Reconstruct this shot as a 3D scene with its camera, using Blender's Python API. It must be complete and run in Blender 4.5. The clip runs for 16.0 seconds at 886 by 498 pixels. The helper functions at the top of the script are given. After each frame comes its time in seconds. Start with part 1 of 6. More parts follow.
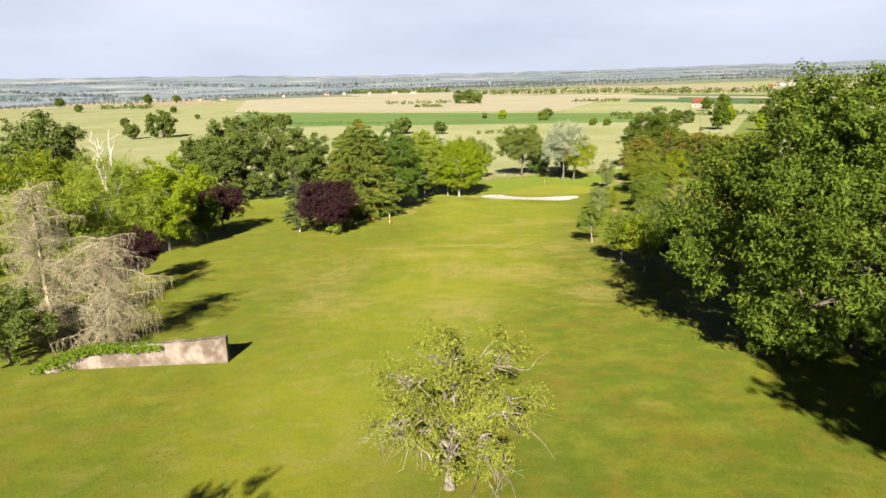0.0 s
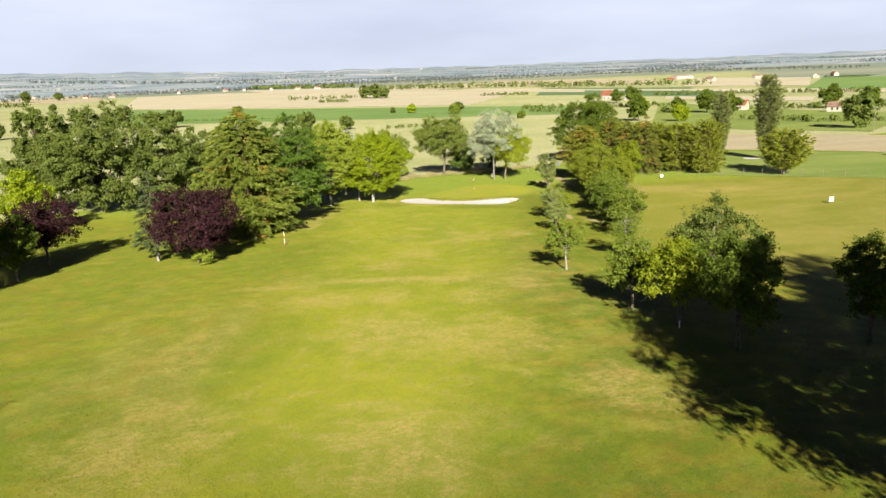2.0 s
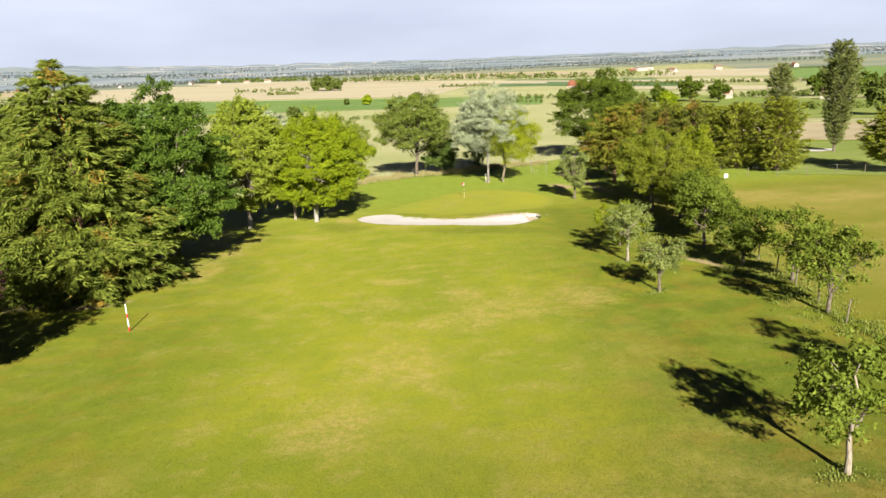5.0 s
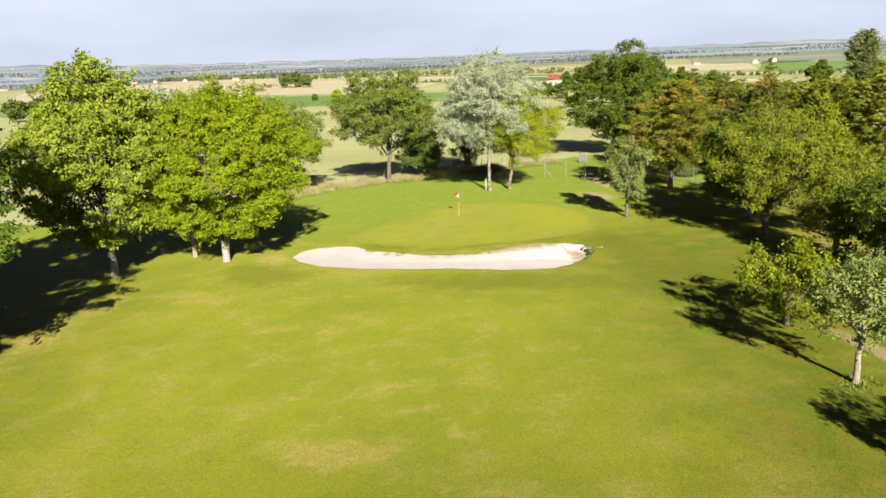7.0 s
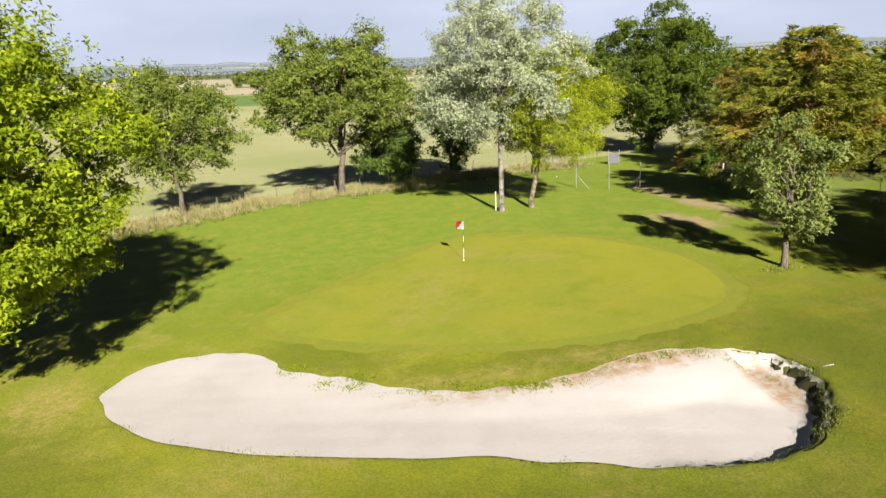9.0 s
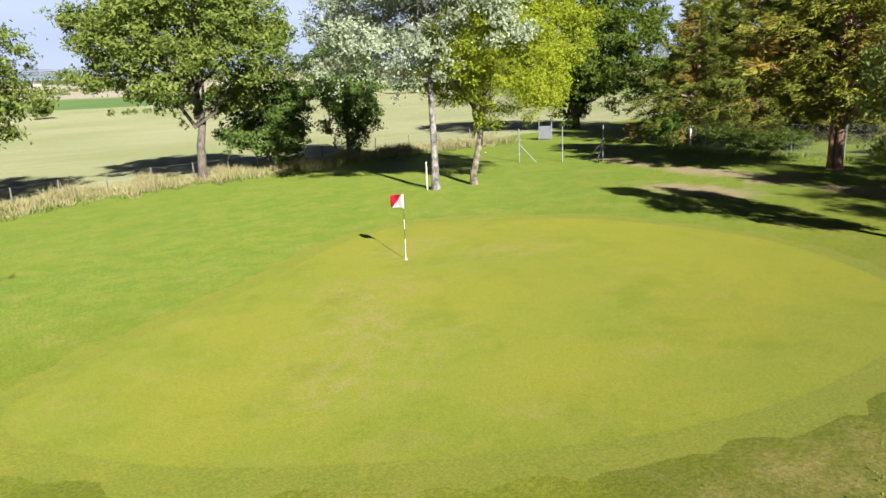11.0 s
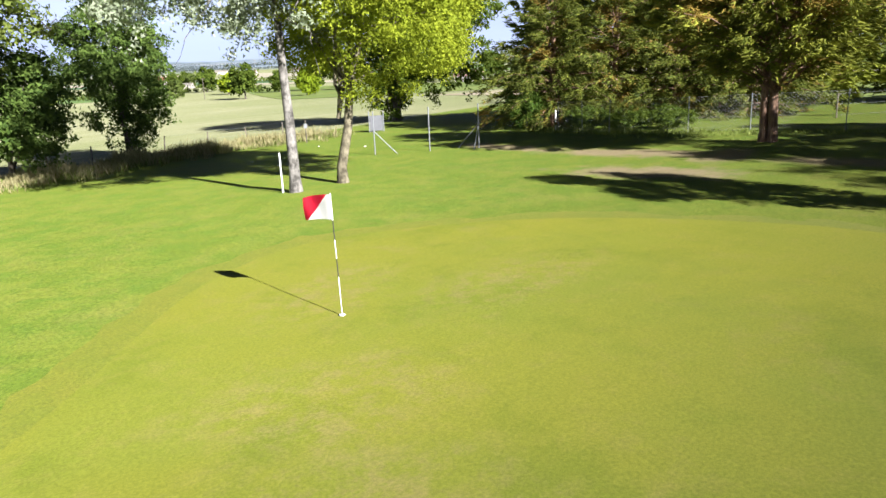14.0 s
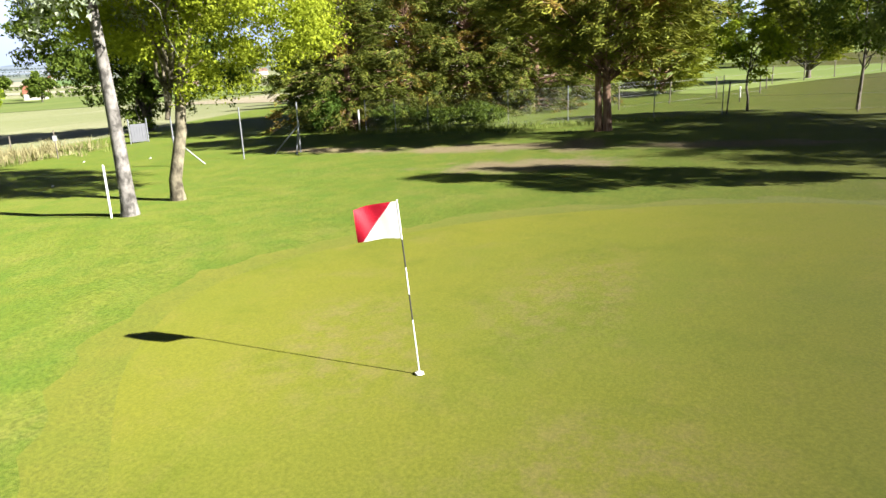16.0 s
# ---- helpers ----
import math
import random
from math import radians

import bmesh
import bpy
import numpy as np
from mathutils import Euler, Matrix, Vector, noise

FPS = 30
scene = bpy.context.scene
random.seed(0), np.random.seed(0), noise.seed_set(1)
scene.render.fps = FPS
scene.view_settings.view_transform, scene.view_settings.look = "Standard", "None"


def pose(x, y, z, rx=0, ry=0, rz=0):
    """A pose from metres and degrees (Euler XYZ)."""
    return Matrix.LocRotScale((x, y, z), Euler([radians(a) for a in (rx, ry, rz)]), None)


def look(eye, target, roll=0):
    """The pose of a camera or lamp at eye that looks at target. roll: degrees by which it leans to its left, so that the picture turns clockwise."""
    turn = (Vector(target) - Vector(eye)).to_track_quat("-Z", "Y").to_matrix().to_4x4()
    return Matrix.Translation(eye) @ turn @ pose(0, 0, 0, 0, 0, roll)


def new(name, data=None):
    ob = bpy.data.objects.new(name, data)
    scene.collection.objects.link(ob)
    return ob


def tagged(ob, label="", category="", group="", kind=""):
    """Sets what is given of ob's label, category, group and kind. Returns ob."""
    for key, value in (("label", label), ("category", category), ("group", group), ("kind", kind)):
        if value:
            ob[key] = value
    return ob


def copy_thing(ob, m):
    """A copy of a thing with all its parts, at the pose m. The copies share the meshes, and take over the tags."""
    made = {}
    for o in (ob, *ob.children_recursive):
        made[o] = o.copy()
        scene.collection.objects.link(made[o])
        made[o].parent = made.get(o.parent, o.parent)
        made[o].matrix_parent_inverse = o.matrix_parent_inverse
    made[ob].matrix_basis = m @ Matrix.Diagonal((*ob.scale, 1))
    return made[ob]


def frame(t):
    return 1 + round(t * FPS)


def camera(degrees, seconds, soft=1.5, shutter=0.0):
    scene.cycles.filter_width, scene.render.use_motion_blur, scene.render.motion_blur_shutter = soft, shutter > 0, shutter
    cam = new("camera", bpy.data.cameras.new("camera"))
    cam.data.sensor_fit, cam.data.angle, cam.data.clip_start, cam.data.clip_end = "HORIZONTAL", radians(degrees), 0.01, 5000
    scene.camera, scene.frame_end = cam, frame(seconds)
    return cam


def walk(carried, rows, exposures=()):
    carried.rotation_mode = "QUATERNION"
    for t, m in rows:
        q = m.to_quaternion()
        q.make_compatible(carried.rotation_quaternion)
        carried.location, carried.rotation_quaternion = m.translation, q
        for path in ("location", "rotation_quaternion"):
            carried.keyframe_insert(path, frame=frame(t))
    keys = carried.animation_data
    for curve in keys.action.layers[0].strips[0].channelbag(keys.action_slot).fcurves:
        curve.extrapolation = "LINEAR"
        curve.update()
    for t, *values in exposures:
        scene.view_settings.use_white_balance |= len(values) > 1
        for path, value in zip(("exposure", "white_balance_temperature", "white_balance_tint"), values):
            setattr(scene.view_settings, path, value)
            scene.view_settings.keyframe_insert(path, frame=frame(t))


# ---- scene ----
# The flight: a drone glides down a golf hole and swings to its right over the green.
cam = camera(64.1, 16.0)
METRES, EYE = 168.0, 26.7
ROWS = [
    (0.0, 0.0, 0.0, 0.0, -0.53, -13.64, 2.18),
    (0.5, -0.0022, 0.0404, -0.0041, -2.42, -13.79, 2.27),
    (1.0, -0.0031, 0.0808, -0.0082, -4.86, -13.97, 2.35),
    (1.5, -0.0025, 0.1246, -0.0128, -6.94, -14.14, 2.38),
    (2.0, -0.0011, 0.1668, -0.0181, -8.01, -14.23, 2.35),
    (2.5, 0.001, 0.2105, -0.0217, -8.65, -14.36, 2.35),
    (3.0, 0.0035, 0.2533, -0.0263, -9.26, -14.47, 2.36),
    (3.5, 0.0059, 0.2983, -0.0314, -9.86, -14.56, 2.39),
    (4.0, 0.0086, 0.3431, -0.0375, -10.48, -14.63, 2.39),
    (6.5, 0.0401, 0.57, -0.067, -13.19, -14.96, 2.48),
    (7.0, 0.0495, 0.6197, -0.0737, -13.73, -14.99, 2.53),
    (7.5, 0.0595, 0.669, -0.0794, -14.19, -15.04, 2.56),
    (8.0, 0.0687, 0.7178, -0.085, -14.63, -15.06, 2.53),
    (8.5, 0.0759, 0.7609, -0.0906, -15.17, -15.04, 2.5),
    (9.0, 0.0818, 0.7954, -0.0976, -16.86, -14.95, 2.46),
    (9.5, 0.0864, 0.8234, -0.1063, -19.63, -14.87, 2.51),
    (12.0, 0.10370, 0.90530, -0.12751, -30.66, -15.18, 2.46),
    (12.5, 0.10619, 0.91569, -0.12941, -32.97, -15.24, 2.48),
    (13.0, 0.10775, 0.92570, -0.13124, -36.40, -15.30, 2.46),
    (13.5, 0.10824, 0.93510, -0.13288, -40.48, -15.35, 2.39),
    (14.0, 0.10808, 0.94434, -0.13396, -45.11, -15.31, 2.45),
    (14.5, 0.10781, 0.95360, -0.13477, -49.94, -15.37, 2.50),
    (15.0, 0.10757, 0.96239, -0.13556, -54.90, -15.42, 2.42),
    (15.5, 0.10724, 0.97151, -0.13634, -60.88, -15.48, 2.36),
    (16.0, 0.10655, 0.98012, -0.13714, -67.63, -15.54, 2.37),
]
walk(cam, [(t, pose(METRES * x, METRES * y, EYE + METRES * z, 90 + pitch, roll, yaw)) for t, x, y, z, yaw, pitch, roll in ROWS],
     [(0.0, 1.34, 6600, 10), (7.0, 1.34, 6600, 10), (9.3, 1.18, 6400, 11), (12.0, 1.46, 5650, 14), (14.0, 1.58, 5650, 14), (16.0, 1.84, 5850, 13)])

# ---- light: low sun behind the start, hazy pale sky ----
SUN_UP = 27.0
SUN_FROM = Vector((-0.07, -1.0, math.tan(radians(SUN_UP)))).normalized()
sun = new("sun", bpy.data.lights.new("sun", "SUN"))
sun.data.energy, sun.data.angle, sun.data.color = 5.0, radians(0.6), (1.0, 0.92, 0.76)
sun.matrix_world = look((0, 0, 80), Vector((0, 0, 80)) - SUN_FROM)

world = bpy.data.worlds.new("world")
scene.world = world
world.use_nodes = True
wn, wl = world.node_tree.nodes, world.node_tree.links
wn.clear()
sky = wn.new("ShaderNodeTexSky")
sky.sky_type, sky.sun_disc = "NISHITA", False
sky.sun_elevation, sky.sun_rotation = radians(SUN_UP), math.atan2(SUN_FROM.x, SUN_FROM.y)
sky.air_density, sky.dust_density, sky.ozone_density = 0.4, 0.3, 1.5
wcoord = wn.new("ShaderNodeTexCoord")
wmap = wn.new("ShaderNodeMapping")
wmap.inputs["Scale"].default_value = (1.2, 1.2, 5.0)
wnoise = wn.new("ShaderNodeTexNoise")
wnoise.inputs["Scale"].default_value, wnoise.inputs["Detail"].default_value, wnoise.inputs["Roughness"].default_value = 1.7, 4.0, 0.5
wramp = wn.new("ShaderNodeMapRange")
wramp.inputs["From Min"].default_value, wramp.inputs["From Max"].default_value = 0.35, 0.75
wramp.inputs["To Min"].default_value, wramp.inputs["To Max"].default_value = 0.70, 1.0
wmix = wn.new("ShaderNodeMix")
wmix.data_type = "RGBA"
wmix.inputs["B"].default_value = (24.8, 26.8, 33.0, 1)
wback = wn.new("ShaderNodeBackground")
wback.inputs["Strength"].default_value = 0.01345
wout = wn.new("ShaderNodeOutputWorld")
wl.new(wcoord.outputs["Generated"], wmap.inputs["Vector"])
wl.new(wmap.outputs["Vector"], wnoise.inputs["Vector"])
wl.new(wnoise.outputs["Fac"], wramp.inputs["Value"])
# haze thickens towards the horizon
wsep = wn.new("ShaderNodeSeparateXYZ")
wl.new(wcoord.outputs["Generated"], wsep.inputs[0])
whaze = wn.new("ShaderNodeMapRange")
whaze.interpolation_type = "SMOOTHSTEP"
for key, v in (("From Min", 0.10), ("From Max", 0.26), ("To Min", 1.0), ("To Max", 0.0)):
    whaze.inputs[key].default_value = v
wl.new(wsep.outputs["Z"], whaze.inputs["Value"])
wboth = wn.new("ShaderNodeMath")
wboth.operation = "MULTIPLY"
wl.new(wramp.outputs["Result"], wboth.inputs[0])
wl.new(whaze.outputs["Result"], wboth.inputs[1])
wl.new(wboth.outputs[0], wmix.inputs["Factor"])
wl.new(sky.outputs["Color"], wmix.inputs["A"])
wl.new(wmix.outputs["Result"], wback.inputs["Color"])
wl.new(wback.outputs["Background"], wout.inputs["Surface"])

# ---- materials ----
def nodes_of(name):
    mat = bpy.data.materials.new(name)
    mat.use_nodes = True
    return mat, mat.node_tree.nodes, mat.node_tree.links, mat.node_tree.nodes["Principled BSDF"]


def noise_node(n, l, scale, detail=4.0, rough=0.55, coord="Object", stretch=None):
    tc = n.new("ShaderNodeTexCoord")
    tex = n.new("ShaderNodeTexNoise")
    tex.inputs["Scale"].default_value, tex.inputs["Detail"].default_value, tex.inputs["Roughness"].default_value = scale, detail, rough
    if stretch:
        mp = n.new("ShaderNodeMapping")
        mp.inputs["Scale"].default_value = stretch
        l.new(tc.outputs[coord], mp.inputs["Vector"])
        l.new(mp.outputs["Vector"], tex.inputs["Vector"])
    else:
        l.new(tc.outputs[coord], tex.inputs["Vector"])
    return tex.outputs["Fac"]


def span(n, l, value, low, high, to_low=0.0, to_high=1.0):
    r = n.new("ShaderNodeMapRange")
    r.interpolation_type = "SMOOTHSTEP"
    for key, v in (("From Min", low), ("From Max", high), ("To Min", to_low), ("To Max", to_high)):
        r.inputs[key].default_value = v
    l.new(value, r.inputs["Value"])
    return r.outputs["Result"]


def mixed(n, l, fac, a, b, blend="MIX"):
    m = n.new("ShaderNodeMix")
    m.data_type, m.blend_type = "RGBA", blend
    for key, v in (("Factor", fac), ("A", a), ("B", b)):
        if isinstance(v, bpy.types.NodeSocket):
            l.new(v, m.inputs[key])
        else:
            m.inputs[key].default_value = v if isinstance(v, (int, float)) else (*v, 1)
    return m.outputs["Result"]


def arith(n, l, op, a, b=0.0):
    m = n.new("ShaderNodeMath")
    m.operation = op
    for i, v in enumerate((a, b)):
        if isinstance(v, bpy.types.NodeSocket):
            l.new(v, m.inputs[i])
        else:
            m.inputs[i].default_value = v
    return m.outputs[0]


def bumped(n, l, bsdf, height, strength, distance):
    b = n.new("ShaderNodeBump")
    b.inputs["Strength"].default_value, b.inputs["Distance"].default_value = strength, distance
    l.new(height, b.inputs["Height"])
    l.new(b.outputs["Normal"], bsdf.inputs["Normal"])


def rough_stuff(name, a, b, scale, fine=None, rough=0.9, bump=0.3, dist=0.02, metal=0.0):
    """A two-tone surface with grain and relief."""
    mat, n, l, s = nodes_of(name)
    big = span(n, l, noise_node(n, l, scale), 0.35, 0.68)
    small = noise_node(n, l, fine or scale * 9, 6.0, 0.65)
    col = mixed(n, l, big, a, b)
    col = mixed(n, l, span(n, l, small, 0.3, 0.75, 0.0, 0.45), col, tuple(c * 0.45 for c in a))
    l.new(col, s.inputs["Base Color"])
    s.inputs["Roughness"].default_value, s.inputs["Metallic"].default_value = rough, metal
    bumped(n, l, s, small, bump, dist)
    return mat


def leafy(name, a, b, glow=0.26, gloss=0.72):
    """Leaves: tone changes from leaf to leaf and from spray to spray; light passes through."""
    mat, n, l, s = nodes_of(name)
    geo = n.new("ShaderNodeNewGeometry")
    patch = span(n, l, noise_node(n, l, 0.9, 3.0), 0.3, 0.7)
    tone = arith(n, l, "ADD", arith(n, l, "MULTIPLY", geo.outputs["Random Per Island"], 0.65), arith(n, l, "MULTIPLY", patch, 0.35))
    col = mixed(n, l, tone, a, b)
    l.new(col, s.inputs["Base Color"])
    s.inputs["Roughness"].default_value = gloss
    s.inputs["Specular IOR Level"].default_value = 0.18
    tr = n.new("ShaderNodeBsdfTranslucent")
    warm = mixed(n, l, 0.5, col, (b[0] * 1.3, b[1] * 1.25, b[2] * 0.6))
    l.new(warm, tr.inputs["Color"])
    ms = n.new("ShaderNodeMixShader")
    ms.inputs["Fac"].default_value = glow
    l.new(s.outputs["BSDF"], ms.inputs[1])
    l.new(tr.outputs["BSDF"], ms.inputs[2])
    l.new(ms.outputs["Shader"], n["Material Output"].inputs["Surface"])
    return mat


def barky(name, a, b, stretch=(3, 3, 0.7), scale=4.0):
    mat, n, l, s = nodes_of(name)
    f = noise_node(n, l, scale, 6.0, 0.65, stretch=stretch)
    l.new(mixed(n, l, span(n, l, f, 0.35, 0.65), a, b), s.inputs["Base Color"])
    s.inputs["Roughness"].default_value = 0.9
    bumped(n, l, s, f, 0.6, 0.03)
    return mat


def plain(name, colour, rough=0.5, metal=0.0, grime=0.25, scale=3.0):
    mat, n, l, s = nodes_of(name)
    f = span(n, l, noise_node(n, l, scale, 6.0, 0.65), 0.4, 0.75, 0.0, grime)
    l.new(mixed(n, l, f, colour, tuple(c * 0.45 for c in colour)), s.inputs["Base Color"])
    s.inputs["Roughness"].default_value, s.inputs["Metallic"].default_value = rough, metal
    return mat


def blot(n, l, tc, torn, x, y, rx, ry, turn):
    """A worn oval patch with a torn edge: 1 inside, 0 outside."""
    mp = n.new("ShaderNodeMapping")
    mp.vector_type = "TEXTURE"
    mp.inputs["Location"].default_value = (x, y, 0)
    mp.inputs["Rotation"].default_value = (0, 0, radians(turn))
    mp.inputs["Scale"].default_value = (rx, ry, 100000.0)
    l.new(tc.outputs["Object"], mp.inputs["Vector"])
    d = n.new("ShaderNodeVectorMath")
    d.operation = "LENGTH"
    l.new(mp.outputs["Vector"], d.inputs[0])
    return span(n, l, arith(n, l, "ADD", d.outputs["Value"], torn), 0.35, 1.25, 1.0, 0.0)


def sand_material():
    """Raked pale sand, with brown soil washed in below the far lip and small crumbs."""
    mat, n, l, s = nodes_of("bunker_sand")
    tc = n.new("ShaderNodeTexCoord")
    torn = arith(n, l, "MULTIPLY", arith(n, l, "SUBTRACT", noise_node(n, l, 1.6, 7.0, 0.72), 0.5), 2.0)
    fine = noise_node(n, l, 9.0, 6.0, 0.65)
    col = mixed(n, l, span(n, l, noise_node(n, l, 0.5), 0.35, 0.68), (0.585, 0.555, 0.57), (0.545, 0.513, 0.52))
    soil = arith(n, l, "MAXIMUM", blot(n, l, tc, torn, 24.4, 152.3, 6.0, 1.0, 2), blot(n, l, tc, torn, 28.7, 149.6, 0.7, 2.6, -8))
    col = mixed(n, l, arith(n, l, "MULTIPLY", soil, span(n, l, noise_node(n, l, 2.6, 8.0, 0.75), 0.36, 0.6, 0.3, 0.95)), col, (0.40, 0.27, 0.165))
    col = mixed(n, l, span(n, l, fine, 0.62, 0.75, 0.0, 0.35), col, (0.30, 0.25, 0.18))
    l.new(col, s.inputs["Base Color"])
    s.inputs["Roughness"].default_value = 0.95
    bumped(n, l, s, fine, 0.3, 0.03)
    return mat


PARCHED = ((3.3, 99.8, 2.4, 4.0, 0), (7.1, 107.0, 2.8, 4.5, 0), (12.6, 113.0, 3.4, 3.0, 0), (4.3, 91.0, 6.0, 1.2, -14), (8.0, 88.6, 2.5, 1.6, 0), (2.5, 84.3, 2.0, 3.0, 0),
           (-3.0, 85.0, 3.5, 3.2, 0), (-8.0, 92.2, 4.0, 1.3, -10), (9.2, 81.5, 2.5, 3.2, 0), (14.0, 85.5, 2.5, 3.5, 0), (9.8, 125.2, 2.0, 1.5, 0), (7.4, 119.0, 1.8, 2.2, 0),
           (13.3, 119.0, 1.6, 3.4, 0), (15.5, 114.6, 4.5, 3.6, 0), (20.4, 115.5, 3.0, 3.2, 0), (-6.4, 136.5, 1.9, 6.0, -10), (-4.4, 142.5, 1.8, 3.0, -20), (-3.6, 147.0, 1.6, 4.0, -25),
           (7.4, 156.6, 1.3, 2.6, 0), (22.5, 153.3, 5.5, 0.8, 0), (56.0, 150.0, 8.0, 6.0, 0), (66.0, 144.5, 11.0, 4.0, 0), (3.0, 148.0, 1.6, 3.0, 50),
           (13.0, 59.0, 3.0, 5.0, 0), (8.4, 70.0, 4.5, 6.0, 0), (2.0, 73.0, 4.0, 6.0, 0), (1.0, 55.0, 4.0, 6.0, 0), (-10.0, 58.0, 4.0, 6.0, 0))

SHAGGY = ((24.5, 154.0, 8.5, 1.7, 0), (31.8, 149.5, 3.6, 5.5, 0), (21.5, 144.0, 9.0, 2.6, -22), (33.0, 141.0, 6.0, 7.0, 0), (16.0, 157.0, 3.0, 2.2, -40), (7.0, 152.0, 3.0, 4.0, 30))


def turf_material():
    """Mown turf: bright grass, dry straw patches, mower traces, darker clover; hay stubble past the boundary fence; drier range on the far side of the orchard row."""
    mat, n, l, s = nodes_of("turf")
    tc = n.new("ShaderNodeTexCoord")
    sep = n.new("ShaderNodeSeparateXYZ")
    l.new(tc.outputs["Object"], sep.inputs[0])
    px, py = sep.outputs["X"], sep.outputs["Y"]
    blade = noise_node(n, l, 16.0, 8.0, 0.75)
    clump = noise_node(n, l, 1.1, 5.0, 0.65)
    wide = noise_node(n, l, 0.075, 5.0, 0.6)
    drift = noise_node(n, l, 0.05, 6.0, 0.62, stretch=(1.6, 0.75, 1))
    col = mixed(n, l, span(n, l, wide, 0.36, 0.64), GRASS_A, GRASS_B)
    col = mixed(n, l, span(n, l, clump, 0.4, 0.62, 0.0, 0.45), col, GRASS_D)
    # dry crest of the old terrace and the worn landing area
    dx, dy = arith(n, l, "SUBTRACT", px, 6.0), arith(n, l, "SUBTRACT", py, 80.0)
    crest = arith(n, l, "ADD", arith(n, l, "MULTIPLY", dx, dx), arith(n, l, "MULTIPLY", arith(n, l, "MULTIPLY", dy, dy), 1.6))
    near = span(n, l, crest, 60.0, 1500.0, 0.09, 0.0)
    dry = span(n, l, arith(n, l, "ADD", drift, near), 0.56, 0.76, 0.0, 0.85)
    speck = span(n, l, noise_node(n, l, 3.2, 7.0, 0.72), 0.36, 0.62, 0.25, 1.0)
    # pale worn edge of the old terrace that crosses the fairway
    slope = arith(n, l, "ADD", py, arith(n, l, "MULTIPLY", px, 0.2))
    ridge = arith(n, l, "ABSOLUTE", arith(n, l, "SUBTRACT", arith(n, l, "ADD", slope, arith(n, l, "ADD", arith(n, l, "MULTIPLY", clump, 3.6), arith(n, l, "MULTIPLY", wide, 7.0))), 97.2))
    ridge = arith(n, l, "MULTIPLY", span(n, l, ridge, 0.3, 1.9, 0.5, 0.0), span(n, l, arith(n, l, "ABSOLUTE", arith(n, l, "SUBTRACT", px, 5.0)), 8.0, 17.0, 1.0, 0.0))
    dry = arith(n, l, "MAXIMUM", dry, ridge)
    dry = arith(n, l, "MULTIPLY", dry, speck)
    mottle = span(n, l, noise_node(n, l, 0.55, 8.0, 0.7), 0.47, 0.66, 0.0, 0.55)
    dry = arith(n, l, "MAXIMUM", dry, arith(n, l, "MULTIPLY", mottle, speck))
    col = mixed(n, l, dry, col, GRASS_DRY)
    # lusher, greener turf behind the green
    lush = arith(n, l, "MULTIPLY", span(n, l, arith(n, l, "ADD", py, arith(n, l, "MULTIPLY", wide, 20.0)), 165.0, 182.0), span(n, l, clump, 0.3, 0.7, 0.95, 0.55))
    deep = mixed(n, l, span(n, l, noise_node(n, l, 1.0, 8.0, 0.75), 0.42, 0.6), (0.188, 0.296, 0.032), (0.274, 0.338, 0.047))
    col = mixed(n, l, lush, col, deep)
    # deeper rough under the fruit trees and along the tall trees
    row = arith(n, l, "ADD", arith(n, l, "SUBTRACT", px, arith(n, l, "MULTIPLY", py, 0.25)), arith(n, l, "MULTIPLY", clump, 3.0))
    bank = arith(n, l, "SUBTRACT", arith(n, l, "MULTIPLY", py, 0.08), arith(n, l, "ADD", px, arith(n, l, "MULTIPLY", wide, 8.0)))
    deep_rough = arith(n, l, "MAXIMUM", span(n, l, row, -12.0, -2.0, 0.0, 0.85), span(n, l, bank, 3.5, 14.0, 0.0, 0.6))
    deep_rough = arith(n, l, "MULTIPLY", deep_rough, span(n, l, noise_node(n, l, 0.45, 7.0, 0.7), 0.32, 0.6, 0.35, 1.0))
    deep_rough = arith(n, l, "MULTIPLY", deep_rough, span(n, l, py, 150.0, 164.0, 1.0, 0.0))
    col = mixed(n, l, deep_rough, col, mixed(n, l, span(n, l, noise_node(n, l, 0.38, 7.0, 0.72), 0.46, 0.6), (0.125, 0.18, 0.012), (0.215, 0.185, 0.022)))
    # shaggier olive grass that the mowers leave round the bunker
    ragged = arith(n, l, "MULTIPLY", arith(n, l, "SUBTRACT", noise_node(n, l, 0.8, 7.0, 0.72), 0.5), 2.0)
    shaggy = None
    for bx, by, rx, ry, turn in SHAGGY:
        b = blot(n, l, tc, ragged, bx, by, rx, ry, turn)
        shaggy = b if shaggy is None else arith(n, l, "MAXIMUM", shaggy, b)
    col = mixed(n, l, arith(n, l, "MULTIPLY", shaggy, 0.6), col, (0.155, 0.185, 0.014))
    # the practice range beyond the row of fruit trees
    edge = arith(n, l, "ADD", arith(n, l, "MULTIPLY", py, -0.235), px)
    edge = arith(n, l, "ADD", edge, arith(n, l, "MULTIPLY", clump, 2.0))
    rng_side = arith(n, l, "MULTIPLY", span(n, l, edge, 8.5, 10.5), span(n, l, py, 62.0, 92.0))
    rangecol = mixed(n, l, span(n, l, noise_node(n, l, 0.13, 7.0, 0.7, stretch=(0.8, 1.2, 1)), 0.36, 0.66), (0.25, 0.255, 0.03), (0.36, 0.315, 0.08))
    upto = arith(n, l, "MULTIPLY", rng_side, span(n, l, arith(n, l, "ADD", py, arith(n, l, "MULTIPLY", clump, 3.0)), 152.0, 163.0, 1.0, 0.0))
